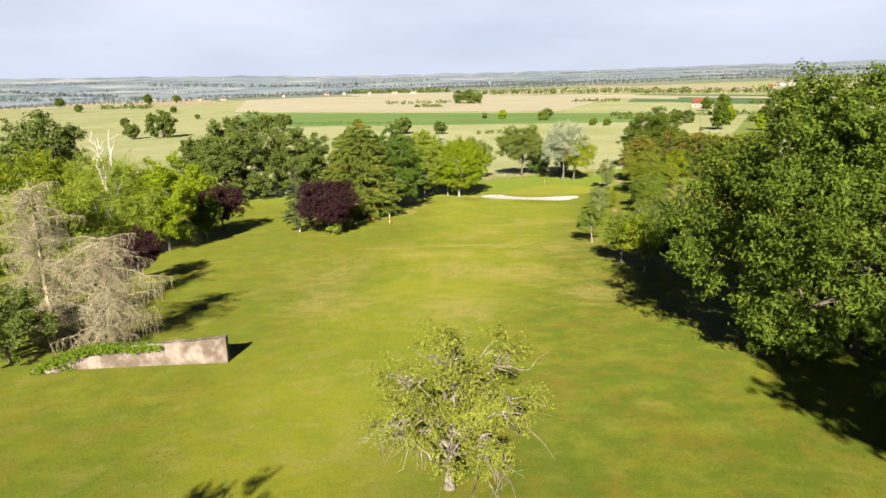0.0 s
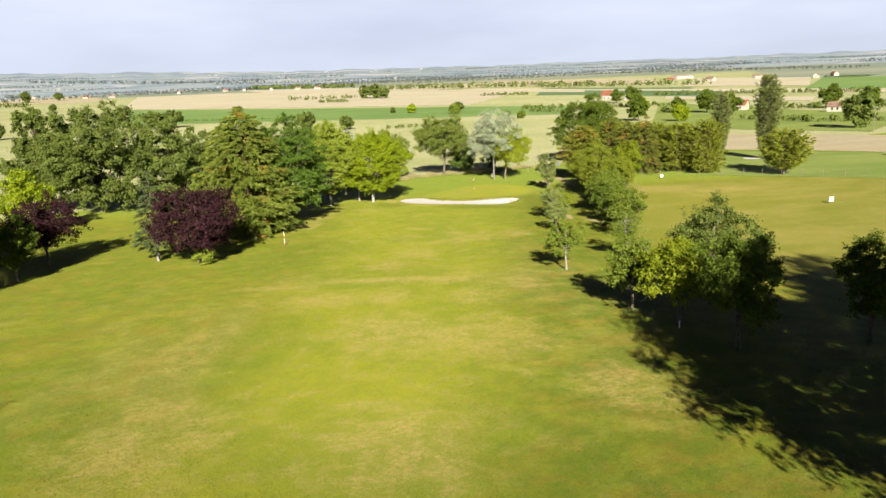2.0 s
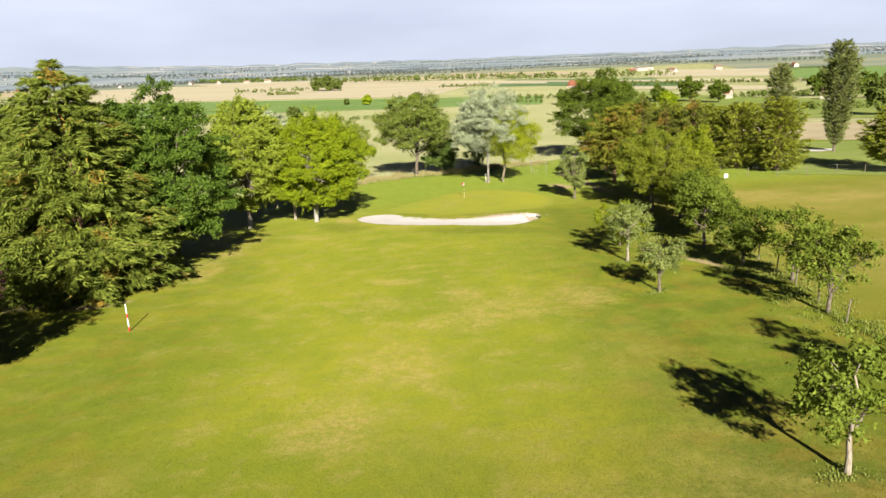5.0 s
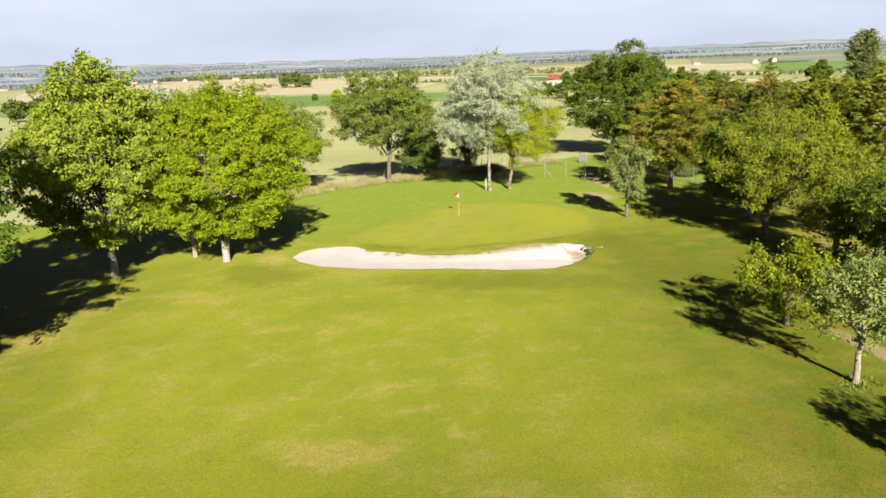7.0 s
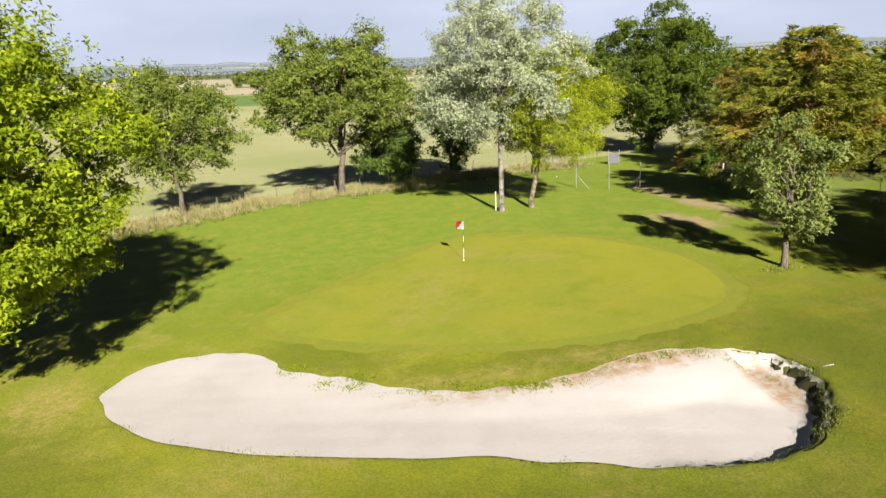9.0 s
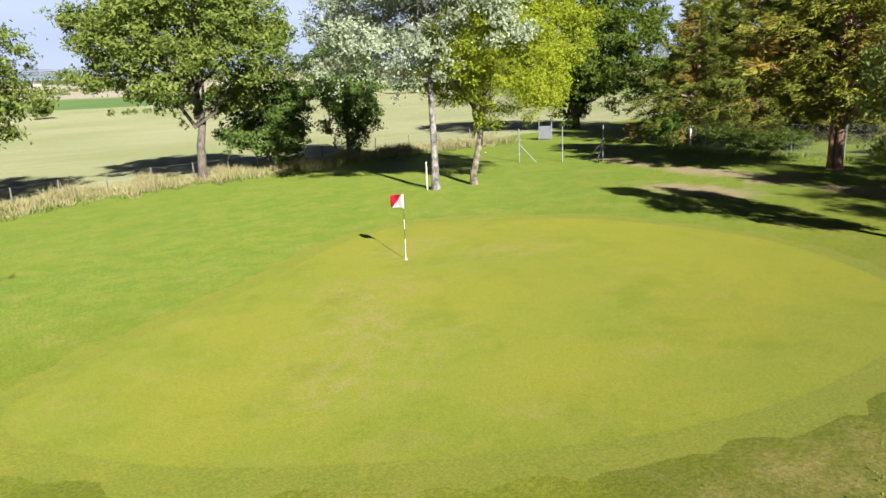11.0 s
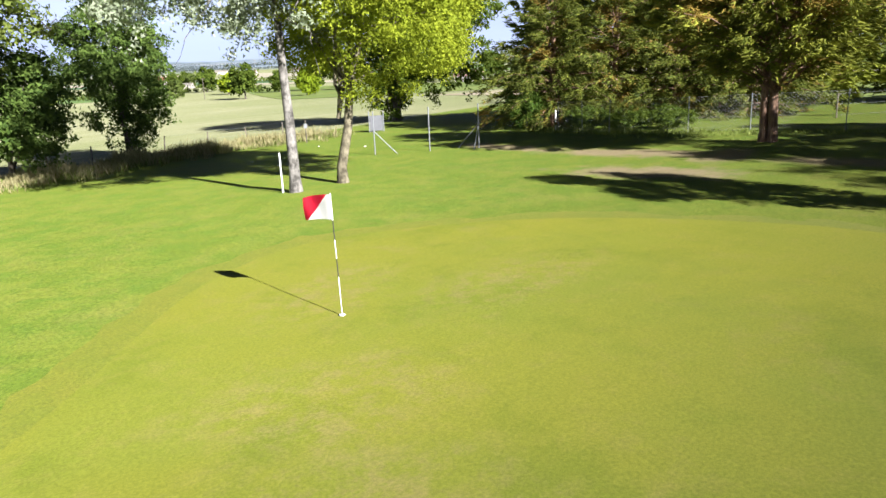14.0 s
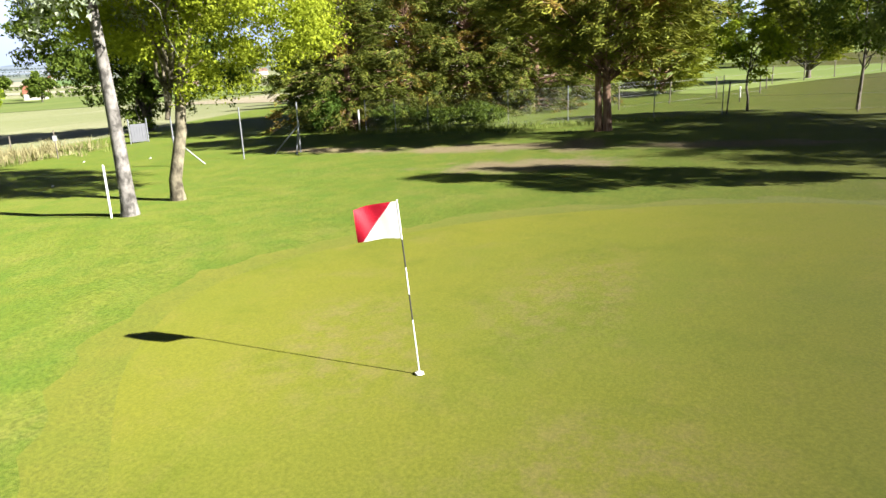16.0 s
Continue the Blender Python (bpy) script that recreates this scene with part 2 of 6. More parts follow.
    col = mixed(n, l, arith(n, l, "MULTIPLY", upto, span(n, l, noise_node(n, l, 0.9, 8.0, 0.75), 0.35, 0.6, 0.55, 0.95)), col, rangecol)
    # hay meadow past the fence
    far = arith(n, l, "ADD", py, arith(n, l, "MULTIPLY", clump, 3.5))
    slant = arith(n, l, "SUBTRACT", far, arith(n, l, "MULTIPLY", px, 0.33))
    meadow = span(n, l, slant, 190.5, 192.5)
    stripe = noise_node(n, l, 0.35, 4.0, 0.6, stretch=(0.12, 1.0, 1))
    hay = mixed(n, l, span(n, l, stripe, 0.38, 0.64), HAY_A, HAY_B)
    hay = mixed(n, l, span(n, l, noise_node(n, l, 0.012, 4.0), 0.42, 0.62, 0.0, 0.8), hay, HAY_C)
    col = mixed(n, l, meadow, col, hay)
    # drought patches, and bare earth worn by mowers and carts
    torn = arith(n, l, "MULTIPLY", arith(n, l, "SUBTRACT", noise_node(n, l, 0.9, 7.0, 0.72), 0.5), 2.2)
    parched = None
    for bx, by, rx, ry, turn in PARCHED:
        b = blot(n, l, tc, torn, bx, by, rx, ry, turn)
        parched = b if parched is None else arith(n, l, "MAXIMUM", parched, b)
    col = mixed(n, l, arith(n, l, "MULTIPLY", arith(n, l, "MULTIPLY", parched, arith(n, l, "MULTIPLY", speck, span(n, l, noise_node(n, l, 0.6, 7.0, 0.72), 0.36, 0.6, 0.25, 1.0))), 0.72), col, (0.50, 0.385, 0.145))
    earth = None
    for bx, by, rx, ry, turn in ((-18.6, 128.4, 2.2, 1.3, 30), (-13.0, 126.6, 2.6, 0.9, 10), (44.8, 174.5, 1.2, 5.5, 0), (44.7, 170.2, 2.0, 1.2, 0), (40.4, 171.0, 1.5, 3.4, 8), (45.3, 182.0, 1.0, 4.0, -10), (44.0, 165.0, 0.9, 4.0, 0), (31.4, 126.0, 0.5, 3.2, -12), (33.2, 121.0, 0.6, 3.0, 10)):
        b = blot(n, l, tc, torn, bx, by, rx, ry, turn)
        earth = b if earth is None else arith(n, l, "MAXIMUM", earth, b)
    col = mixed(n, l, arith(n, l, "MULTIPLY", earth, 0.85), col, mixed(n, l, clump, (0.40, 0.29, 0.18), (0.56, 0.43, 0.30)))
    fleck = mixed(n, l, span(n, l, blade, 0.28, 0.74), (0.25, 0.27, 0.23), (0.56, 0.555, 0.535))
    col = mixed(n, l, 1.0, col, fleck, "MULTIPLY")
    l.new(col, s.inputs["Base Color"])
    s.inputs["Roughness"].default_value = 0.85
    s.inputs["Specular IOR Level"].default_value = 0.25
    s.inputs["Diffuse Roughness"].default_value = 1.0
    bumped(n, l, s, arith(n, l, "ADD", blade, arith(n, l, "MULTIPLY", clump, 0.8)), 0.45, 0.05)
    return mat


GRASS_A, GRASS_B, GRASS_D, GRASS_DRY = (0.247, 0.288, 0.022), (0.326, 0.334, 0.027), (0.20, 0.262, 0.022), (0.515, 0.405, 0.14)
HAY_A, HAY_B, HAY_C = (0.41, 0.42, 0.215), (0.50, 0.49, 0.30), (0.35, 0.38, 0.17)
TURF = turf_material()


def field_material(name, a, b, rows=0.05):
    mat, n, l, s = nodes_of(name)
    f = noise_node(n, l, rows, 5.0, 0.6, stretch=(0.25, 1.0, 1))
    g = noise_node(n, l, 0.4, 6.0, 0.7)
    col = mixed(n, l, span(n, l, f, 0.35, 0.65), a, b)
    col = mixed(n, l, span(n, l, g, 0.35, 0.75, 0.0, 0.35), col, tuple(c * 0.6 for c in a))
    l.new(col, s.inputs["Base Color"])
    s.inputs["Roughness"].default_value = 0.95
    return mat


def hazed_hill_material():
    """Far wooded country with pale fields between the woods; haze glow set below."""
    mat, n, l, s = nodes_of("hazed_far_hills")
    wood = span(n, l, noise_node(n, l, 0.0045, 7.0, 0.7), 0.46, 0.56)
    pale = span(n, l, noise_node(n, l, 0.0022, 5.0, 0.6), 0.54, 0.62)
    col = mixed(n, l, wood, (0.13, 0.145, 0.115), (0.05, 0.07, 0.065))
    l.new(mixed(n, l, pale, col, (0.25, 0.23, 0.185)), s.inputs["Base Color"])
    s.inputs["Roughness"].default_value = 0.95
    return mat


CREAM = field_material("ripe_wheat", (0.44, 0.39, 0.27), (0.52, 0.47, 0.345))
TAN = field_material("tan_stubble", (0.38, 0.32, 0.20), (0.46, 0.40, 0.265))
CROP = field_material("green_crop", (0.115, 0.22, 0.035), (0.17, 0.27, 0.06))
DARKCROP = field_material("dark_crop", (0.07, 0.15, 0.045), (0.11, 0.19, 0.07))
LAWN = field_material("far_lawn", (0.15, 0.22, 0.025), (0.22, 0.27, 0.05))
# distance haze is mixed into this grey-green field colour
HAZED_FARLAND = field_material("hazed_far_land", (0.17, 0.22, 0.17), (0.28, 0.29, 0.20), 0.004)
HAZED_HILL = hazed_hill_material()
# bluish glow on the hills stands in for haze
HAZED_HILL.node_tree.nodes["Principled BSDF"].inputs["Emission Color"].default_value = (0.088, 0.106, 0.132, 1)
HAZED_HILL.node_tree.nodes["Principled BSDF"].inputs["Emission Strength"].default_value = 1.0
# leaf tone greyed towards blue and evened out to imitate haze
HAZED_WOODS = leafy("hazed_distant_woods", (0.12, 0.145, 0.145), (0.155, 0.18, 0.18), 0.5, 0.9)
SAND = sand_material()

OAK = leafy("oak_leaves", (0.03, 0.062, 0.007), (0.15, 0.2, 0.021), 0.28)
ASH = leafy("ash_leaves", (0.17, 0.225, 0.01), (0.385, 0.435, 0.028), 0.34)
HORNBEAM = leafy("hornbeam_leaves", (0.040, 0.090, 0.012), (0.135, 0.205, 0.024), 0.28)
HOLLY = leafy("holly_leaves", (0.04, 0.08, 0.014), (0.135, 0.195, 0.035), 0.22)
OAKMID = leafy("mid_green_oak_leaves", (0.058, 0.1, 0.015), (0.25, 0.298, 0.058), 0.3)
OAKDARK = leafy("dark_oak_leaves", (0.062, 0.095, 0.018), (0.155, 0.195, 0.04), 0.26)
LINDEN = leafy("linden_leaves", (0.14, 0.2, 0.018), (0.3, 0.355, 0.045), 0.26)
LIME = leafy("lime_leaves", (0.075, 0.135, 0.006), (0.34, 0.41, 0.014), 0.28)
GOLD = leafy("yellow_green_leaves", (0.13, 0.185, 0.01), (0.285, 0.325, 0.022), 0.4)
SILVER = leafy("silver_leaves", (0.15, 0.195, 0.105), (0.5, 0.545, 0.4), 0.25)
PLUM = leafy("plum_leaves", (0.020, 0.007, 0.010), (0.052, 0.019, 0.023), 0.15, 0.9)
CYPRESS = leafy("bronze_cypress_sprays", (0.05, 0.072, 0.008), (0.28, 0.29, 0.03), 0.06)
OLIVE = leafy("olive_green_leaves", (0.10, 0.14, 0.010), (0.265, 0.295, 0.03), 0.3)
PEAR = leafy("pear_leaves", (0.125, 0.155, 0.018), (0.285, 0.3, 0.05), 0.26)
APPLE = leafy("apple_leaves", (0.085, 0.132, 0.013), (0.185, 0.235, 0.032))
PALEAPPLE = leafy("pale_apple_leaves", (0.085, 0.135, 0.024), (0.285, 0.325, 0.105), 0.25)
FIR = leafy("fir_needles", (0.06, 0.1, 0.014), (0.225, 0.265, 0.04), 0.18)
FIRDARK = leafy("dark_fir_needles", (0.022, 0.042, 0.007), (0.2, 0.22, 0.027), 0.06)
THUJA = leafy("thuja_sprays", (0.085, 0.115, 0.01), (0.3, 0.33, 0.034), 0.2)
RUST = leafy("browned_sprays", (0.16, 0.115, 0.02), (0.3, 0.205, 0.035), 0.1)
BLUEFIR = leafy("grey_green_needles", (0.043, 0.068, 0.024), (0.098, 0.123, 0.047), 0.15, 0.7)
POPLAR = leafy("poplar_leaves", (0.100, 0.133, 0.032), (0.212, 0.239, 0.079))
IVY = leafy("ivy_leaves", (0.072, 0.126, 0.009), (0.171, 0.243, 0.018))
STRAW = leafy("dry_grass", (0.27, 0.24, 0.11), (0.43, 0.39, 0.21), 0.3, 0.8)
WEEDS = leafy("tall_weeds", (0.13, 0.18, 0.03), (0.26, 0.30, 0.085), 0.3, 0.8)
BARK = barky("grey_brown_bark", (0.065, 0.052, 0.038), (0.165, 0.14, 0.11))
PALEBARK = barky("pale_bark", (0.16, 0.135, 0.105), (0.33, 0.29, 0.24))
YELLOWBARK = barky("lichened_bark", (0.06, 0.05, 0.03), (0.25, 0.22, 0.145), (1.5, 1.5, 1.2), 2.4)
WHITEBARK = barky("white_bark", (0.06, 0.055, 0.047), (0.29, 0.27, 0.245), (1.5, 1.5, 1.2), 2.4)
DEADWOOD = barky("dry_dead_twigs", (0.20, 0.175, 0.105), (0.42, 0.365, 0.245))
BIRCHBARK = barky("birch_bark", (0.36, 0.34, 0.31), (0.62, 0.59, 0.54), (1.5, 1.5, 1.2), 2.4)
REDBARK = barky("reddish_bark", (0.14, 0.075, 0.045), (0.30, 0.19, 0.13))
LIMEWASH = plain("limewash", (0.29, 0.275, 0.25), 0.9, 0.0, 0.5)
STONE = rough_stuff("pink_rendered_stone", (0.15, 0.115, 0.085), (0.34, 0.285, 0.25), 1.1, 5.0, 0.95, 0.8, 0.07)
# earth of the bunker lip, darkened to hold the shade of its undercut
SHADEDLIPSOIL = rough_stuff("turf_soil_darkened_for_shade", (0.030, 0.032, 0.012), (0.085, 0.085, 0.022), 3.0, 14.0, 0.95, 0.9, 0.06)
SHEETMETAL = plain("weathered_sheet", (0.15, 0.155, 0.17), 0.6, 0.1)
GALV = plain("galvanised_steel", (0.27, 0.28, 0.295), 0.5, 0.3)
WIRE = plain("fence_wire", (0.38, 0.38, 0.37), 0.6, 0.5)
WOODPOST = barky("weathered_post", (0.10, 0.085, 0.065), (0.22, 0.19, 0.15))
WHITE = plain("white_paint", (0.80, 0.80, 0.78), 0.5, 0.0, 0.2)
RED = plain("red_paint", (0.58, 0.012, 0.04), 0.5, 0.0, 0.1)
BLACK = plain("black_paint", (0.03, 0.03, 0.03), 0.5, 0.0, 0.1)
RENDER = plain("pale_house_render", (0.42, 0.385, 0.34), 0.9)
# grey-blue wall tone carries the haze of the distance
HAZED_FARWALL = plain("hazed_far_walls", (0.22, 0.225, 0.235), 0.9)
ROOFTILE = rough_stuff("clay_roof", (0.42, 0.15, 0.09), (0.52, 0.22, 0.14), 0.5, 6.0)
PINKROOF = rough_stuff("pale_clay_roof", (0.36, 0.23, 0.17), (0.44, 0.30, 0.23), 0.5, 6.0)
DARKGLASS = plain("dark_pane", (0.03, 0.035, 0.04), 0.15)


# ---- mesh helpers ----
def quads_mesh(name, verts, faces, mat):
    """One mesh from arrays of corners and faces."""
    me = bpy.data.meshes.new(name)
    verts, faces = np.asarray(verts, dtype=np.float32), np.asarray(faces, dtype=np.int32)
    me.vertices.add(len(verts))
    me.vertices.foreach_set("co", verts.ravel())
    me.loops.add(faces.size)
    me.loops.foreach_set("vertex_index", faces.ravel())
    me.polygons.add(len(faces))
    me.polygons.foreach_set("loop_start", np.arange(0, faces.size, faces.shape[1], dtype=np.int32))
    me.update(calc_edges=True)
    me.materials.append(mat)
    return me


def smooth(me):
    me.polygons.foreach_set("use_smooth", np.ones(len(me.polygons), dtype=bool))
    return me


def under(name, me, parent, label="", kind=""):
    ob = new(name, me)
    ob.parent = parent
    return tagged(ob, label, kind=kind)


def part(name, bm, material, parent, label=""):
    me = bpy.data.meshes.new(name)
    bm.to_mesh(me)
    bm.free()
    me.materials.append(material)
    return under(name, me, parent, label)


def tube(points, radii, sides=6):
    """Corners and faces of a tapering tube along points."""
    p = np.asarray(points, dtype=float)
    k = len(p)
    t = np.gradient(p, axis=0)
    t /= np.linalg.norm(t, axis=1)[:, None] + 1e-9
    ref = np.where(np.abs(t[:, 2:3]) > 0.8, np.array([[1.0, 0, 0]]), np.array([[0, 0, 1.0]]))
    u = np.cross(t, ref)
    u /= np.linalg.norm(u, axis=1)[:, None] + 1e-9
    v = np.cross(t, u)
    a = np.linspace(0, 2 * math.pi, sides, endpoint=False)
    r = np.asarray(radii, dtype=float)[:, None, None]
    ring = p[:, None, :] + r * (np.cos(a)[None, :, None] * u[:, None, :] + np.sin(a)[None, :, None] * v[:, None, :])
    i, j = np.meshgrid(np.arange(k - 1), np.arange(sides), indexing="ij")
    jn = (j + 1) % sides
    f = np.stack([i * sides + j, i * sides + jn, (i + 1) * sides + jn, (i + 1) * sides + j], axis=-1).reshape(-1, 4)
    return ring.reshape(-1, 3), f


def join(pieces):
    vs, fs, base = [], [], 0
    for v, f in pieces:
        vs.append(v)
        fs.append(np.asarray(f) + base)
        base += len(v)
    return np.concatenate(vs), np.concatenate(fs)


def box_bm(sx, sy, sz, x=0.0, y=0.0, z=0.0, bevel=0.0, bm=None):
    """A box that stands on z; bevelled if asked."""
    bm = bm or bmesh.new()
    made = bmesh.ops.create_cube(bm, size=1.0, matrix=Matrix.Translation((x, y, z + sz / 2)) @ Matrix.Diagonal((sx, sy, sz, 1)))
    if bevel:
        edges = {e for vv in made["verts"] for e in vv.link_edges}
        bmesh.ops.bevel(bm, geom=list(edges), offset=bevel, segments=2, affect="EDGES", profile=0.5)
    return bm


def rod_bm(r, a, b, sides=10, bm=None, r2=None):
    bm = bm or bmesh.new()
    a, b = Vector(a), Vector(b)
    m = Matrix.Translation((a + b) / 2) @ (b - a).to_track_quat("Z", "Y").to_matrix().to_4x4()
    bmesh.ops.create_cone(bm, cap_ends=True, segments=sides, radius1=r, radius2=r if r2 is None else r2, depth=(b - a).length, matrix=m)
    return bm


def thing(name, x, y, z, label, category, group="", kind="", turn=0.0):
    ob = new(name)
    ob.empty_display_size = 0.2
    ob.matrix_world = pose(x, y, z, 0, 0, turn)
    return tagged(ob, label, category, group, kind)


# ---- the land ----
KNOT_Y = (-400, -100, -60, 0, 41, 67, 81, 98, 118, 140, 157, 168, 180, 200, 240, 300, 430, 600, 1000, 2000, 3000, 5000)
KNOT_Z = (40, 22, 18.5, 14.0, 10.1, 7.0, 5.9, 4.1, 2.5, 1.1, 0.42, -0.1, -0.3, -1.0, -3.2, -6, -9.5, -11.5, -13, -10, -9, -9)
TAB_Y = np.arange(-420.0, 5200.0, 1.0)
TAB_Z = np.interp(TAB_Y, KNOT_Y, KNOT_Z)
_k = np.exp(-0.5 * (np.arange(-18, 19) / 6.0) ** 2)
TAB_Z[18:-18] = np.convolve(TAB_Z, _k / _k.sum(), "valid")


def lie(x, y):
    """Height of the land."""
    x, y = np.asarray(x, dtype=float), np.asarray(y, dtype=float)
    near = np.clip((230 - y) / 60, 0, 1) * np.clip((y + 40) / 30, 0, 1)
    roll = 0.10 * np.sin(x * 0.11 + 1.0) * np.sin(y * 0.09 + 0.4) + 0.05 * np.sin(x * 0.31 + y * 0.2)
    near = near * np.clip((110 - np.abs(x)) / 25, 0, 1)
    calm = 1 - np.exp(-(((x - 25) / 16) ** 2 + ((y - 165) / 16) ** 2))
    bank = 0.36 * np.exp(-(((x - 49.6) / 7) ** 2 + ((y - 167) / 9) ** 2)) + 0.2 * np.exp(-(((x - 31.3) / 2) ** 2 + ((y - 179.3) / 2) ** 2))
    return np.interp(y, TAB_Y, TAB_Z) + roll * near * calm + bank


def at(x, y):
    return float(lie(x, y))


def closed_curve(points, n=240):
    """A smooth closed outline through the points."""
    p = np.asarray(points, dtype=float)
    k = len(p)
    out = []
    for s in np.linspace(0, k, n, endpoint=False):
        i, f = int(s), s - int(s)
        a, b, c, d = p[(i - 1) % k], p[i % k], p[(i + 1) % k], p[(i + 2) % k]
        out.append(0.5 * (2 * b + (c - a) * f + (2 * a - 5 * b + 4 * c - d) * f * f + (3 * b - a - 3 * c + d) * f ** 3))
    return np.array(out)


def inside_depth(px, py, curve):
    """Metres inside (positive) or outside (negative) a closed outline."""
    pts = np.stack([px.ravel(), py.ravel()], axis=1)
    a, b = curve, np.roll(curve, -1, axis=0)
    dist = np.full(len(pts), 1e9)
    inside = np.zeros(len(pts), dtype=bool)
    for (x0, y0), (x1, y1) in zip(a, b):
        ex, ey = x1 - x0, y1 - y0
        s = np.clip(((pts[:, 0] - x0) * ex + (pts[:, 1] - y0) * ey) / (ex * ex + ey * ey + 1e-9), 0, 1)
        dist = np.minimum(dist, np.hypot(pts[:, 0] - x0 - s * ex, pts[:, 1] - y0 - s * ey))
        cross = ((y0 > pts[:, 1]) != (y1 > pts[:, 1])) & (pts[:, 0] < (x1 - x0) * (pts[:, 1] - y0) / (y1 - y0 + 1e-12) + x0)
        inside ^= cross
    return np.where(inside, dist, -dist).reshape(px.shape)


BUNKER = closed_curve([(9.2, 155.8), (11.1, 152.5), (14.8, 150.2), (19.1, 148.5), (22.7, 146.6), (25.5, 145.9), (27.4, 146.7), (28.6, 147.8), (29.5, 149.2), (29.6, 150.5),
                       (29.0, 151.5), (27.8, 152.2), (26.0, 152.6), (23.2, 151.9), (20.0, 152.0), (17.7, 153.2), (16.2, 154.7), (14.5, 156.1), (13.7, 158.0), (12.1, 158.8), (10.1, 158.3)])
_a = np.linspace(0, 2 * math.pi, len(BUNKER), endpoint=False)
BUNKER = BUNKER + 0.22 * (lambda t: np.stack([t[:, 1], -t[:, 0]], axis=1) / np.linalg.norm(t, axis=1)[:, None])(np.roll(BUNKER, -1, axis=0) - np.roll(BUNKER, 1, axis=0))
BUNKER_EDGE = BUNKER + 0.045 * np.stack([np.sin(_a * 23) + np.sin(_a * 41 + 1), np.cos(_a * 29) + np.sin(_a * 37)], axis=1)
GREEN = closed_curve([(14.0, 162.0), (15.9, 158.9), (19.2, 156.7), (23.7, 155.0), (27.9, 154.9), (32.3, 156.4), (34.6, 160.0), (35.2, 164.4), (33.0, 169.9),
                      (28.5, 173.2), (24.5, 172.4), (20.0, 168.2), (16.0, 164.8)])


def lines(*stretches):
    out = []
    for a, b, step in stretches:
        out.extend(np.arange(a, b, step))
    return np.array(out + [stretches[-1][1]])


def ground():
    xs = lines((-4900, -1000, 300), (-1000, -200, 50), (-200, -66, 10), (-66, 7, 2.5), (7, 31.5, 0.2), (31.5, 100, 2.5), (100, 300, 12), (300, 1000, 50), (1000, 4900, 300))
    ys = lines((-400, -60, 20), (-60, 143.5, 2.2), (143.5, 161, 0.2), (161, 232, 2.2), (232, 600, 10), (600, 2000, 50), (2000, 4900, 200))
    gx, gy = np.meshgrid(xs, ys, indexing="ij")
    gz = lie(gx, gy)
    near = (gx > 6) & (gx < 32.5) & (gy > 143) & (gy < 162)
    d = inside_depth(gx[near], gy[near], BUNKER_EDGE)
    deep = np.clip((gx[near] - 26.5) / 1.5, 0, 1)
    gz[near] -= 0.9 * np.clip((d - 0.14 + 0.1 * deep) / (0.4 - 0.2 * deep), 0, 1)
    lip = np.exp(-((d + 0.3) / 0.5) ** 2) * 0.012 + np.exp(-((d + 0.4) / 0.6) ** 2) * 0.04 * np.clip((gx[near] - 27.5) / 1.5, 0, 1)
    gz[near] += lip
    ny = len(ys)
    i, j = np.meshgrid(np.arange(len(xs) - 1), np.arange(ny - 1), indexing="ij")
    f = np.stack([i * ny + j, (i + 1) * ny + j, (i + 1) * ny + j + 1, i * ny + j + 1], axis=-1).reshape(-1, 4)
    me = smooth(quads_mesh("ground", np.stack([gx, gy, gz], axis=-1).reshape(-1, 3), f, TURF))
    tagged(new("ground", me), "mown golf turf with dry patches, then hay meadow", "ground", kind="structure")


ground()


def sheet_in(name, curve, mat, height, label, category, step=0.3, over=0.0, kind="structure"):
    """A surface of small squares cut to an outline, at height(x, y, depth inside)."""
    x0, y0 = curve.min(axis=0) - 1
    x1, y1 = curve.max(axis=0) + 1
    xs, ys = np.arange(x0, x1, step), np.arange(y0, y1, step)
    gx, gy = np.meshgrid(xs, ys, indexing="ij")
    d = inside_depth(gx, gy, curve)
    # pull the border squares onto the outline
    cx, cy = gx.copy(), gy.copy()
    rim = (d < over) & (d > -1.6 * step)
    if rim.any():
        pts = np.stack([gx[rim], gy[rim]], axis=1)
        k = np.argmin(((pts[:, None, :] - curve[None]) ** 2).sum(axis=2), axis=1)
        cx[rim], cy[rim] = curve[k, 0], curve[k, 1]
    keep = d > over
    ny = len(ys)
    i, j = np.meshgrid(np.arange(len(xs) - 1), np.arange(ny - 1), indexing="ij")
    f = np.stack([i * ny + j, (i + 1) * ny + j, (i + 1) * ny + j + 1, i * ny + j + 1], axis=-1).reshape(-1, 4)
    flat = keep.ravel()
    f = f[flat[f].any(axis=1)]
    gz = height(cx, cy, np.maximum(d, 0))
    used, f = np.unique(f, return_inverse=True)
    me = smooth(quads_mesh(name, np.stack([cx, cy, gz], axis=-1).reshape(-1, 3)[used], f.reshape(-1, 4), mat))
    return tagged(new(name, me), label, category, kind=kind)


def ease(f):
    f = np.clip(f, 0, 1)
    return f * f * (3 - 2 * f)


def sand_height(x, y, d):
    """Shallow sand, deepest at the end by the lip, rising gently to the far edge."""
    reach = 0.32 + 6.0 * ease((y - 147.4) / 4.2) * ease((28.9 - x) / 1.2)
    bowl = 0.02 - 0.07 * np.clip(d / 2.0, 0, 1) - 0.38 * ease((x - 21.0) / 7.5) * ease(d / reach)
    return lie(x, y) + bowl + 0.005 * np.sin(x * 3 + y * 2) * np.sin(y * 4 - x)


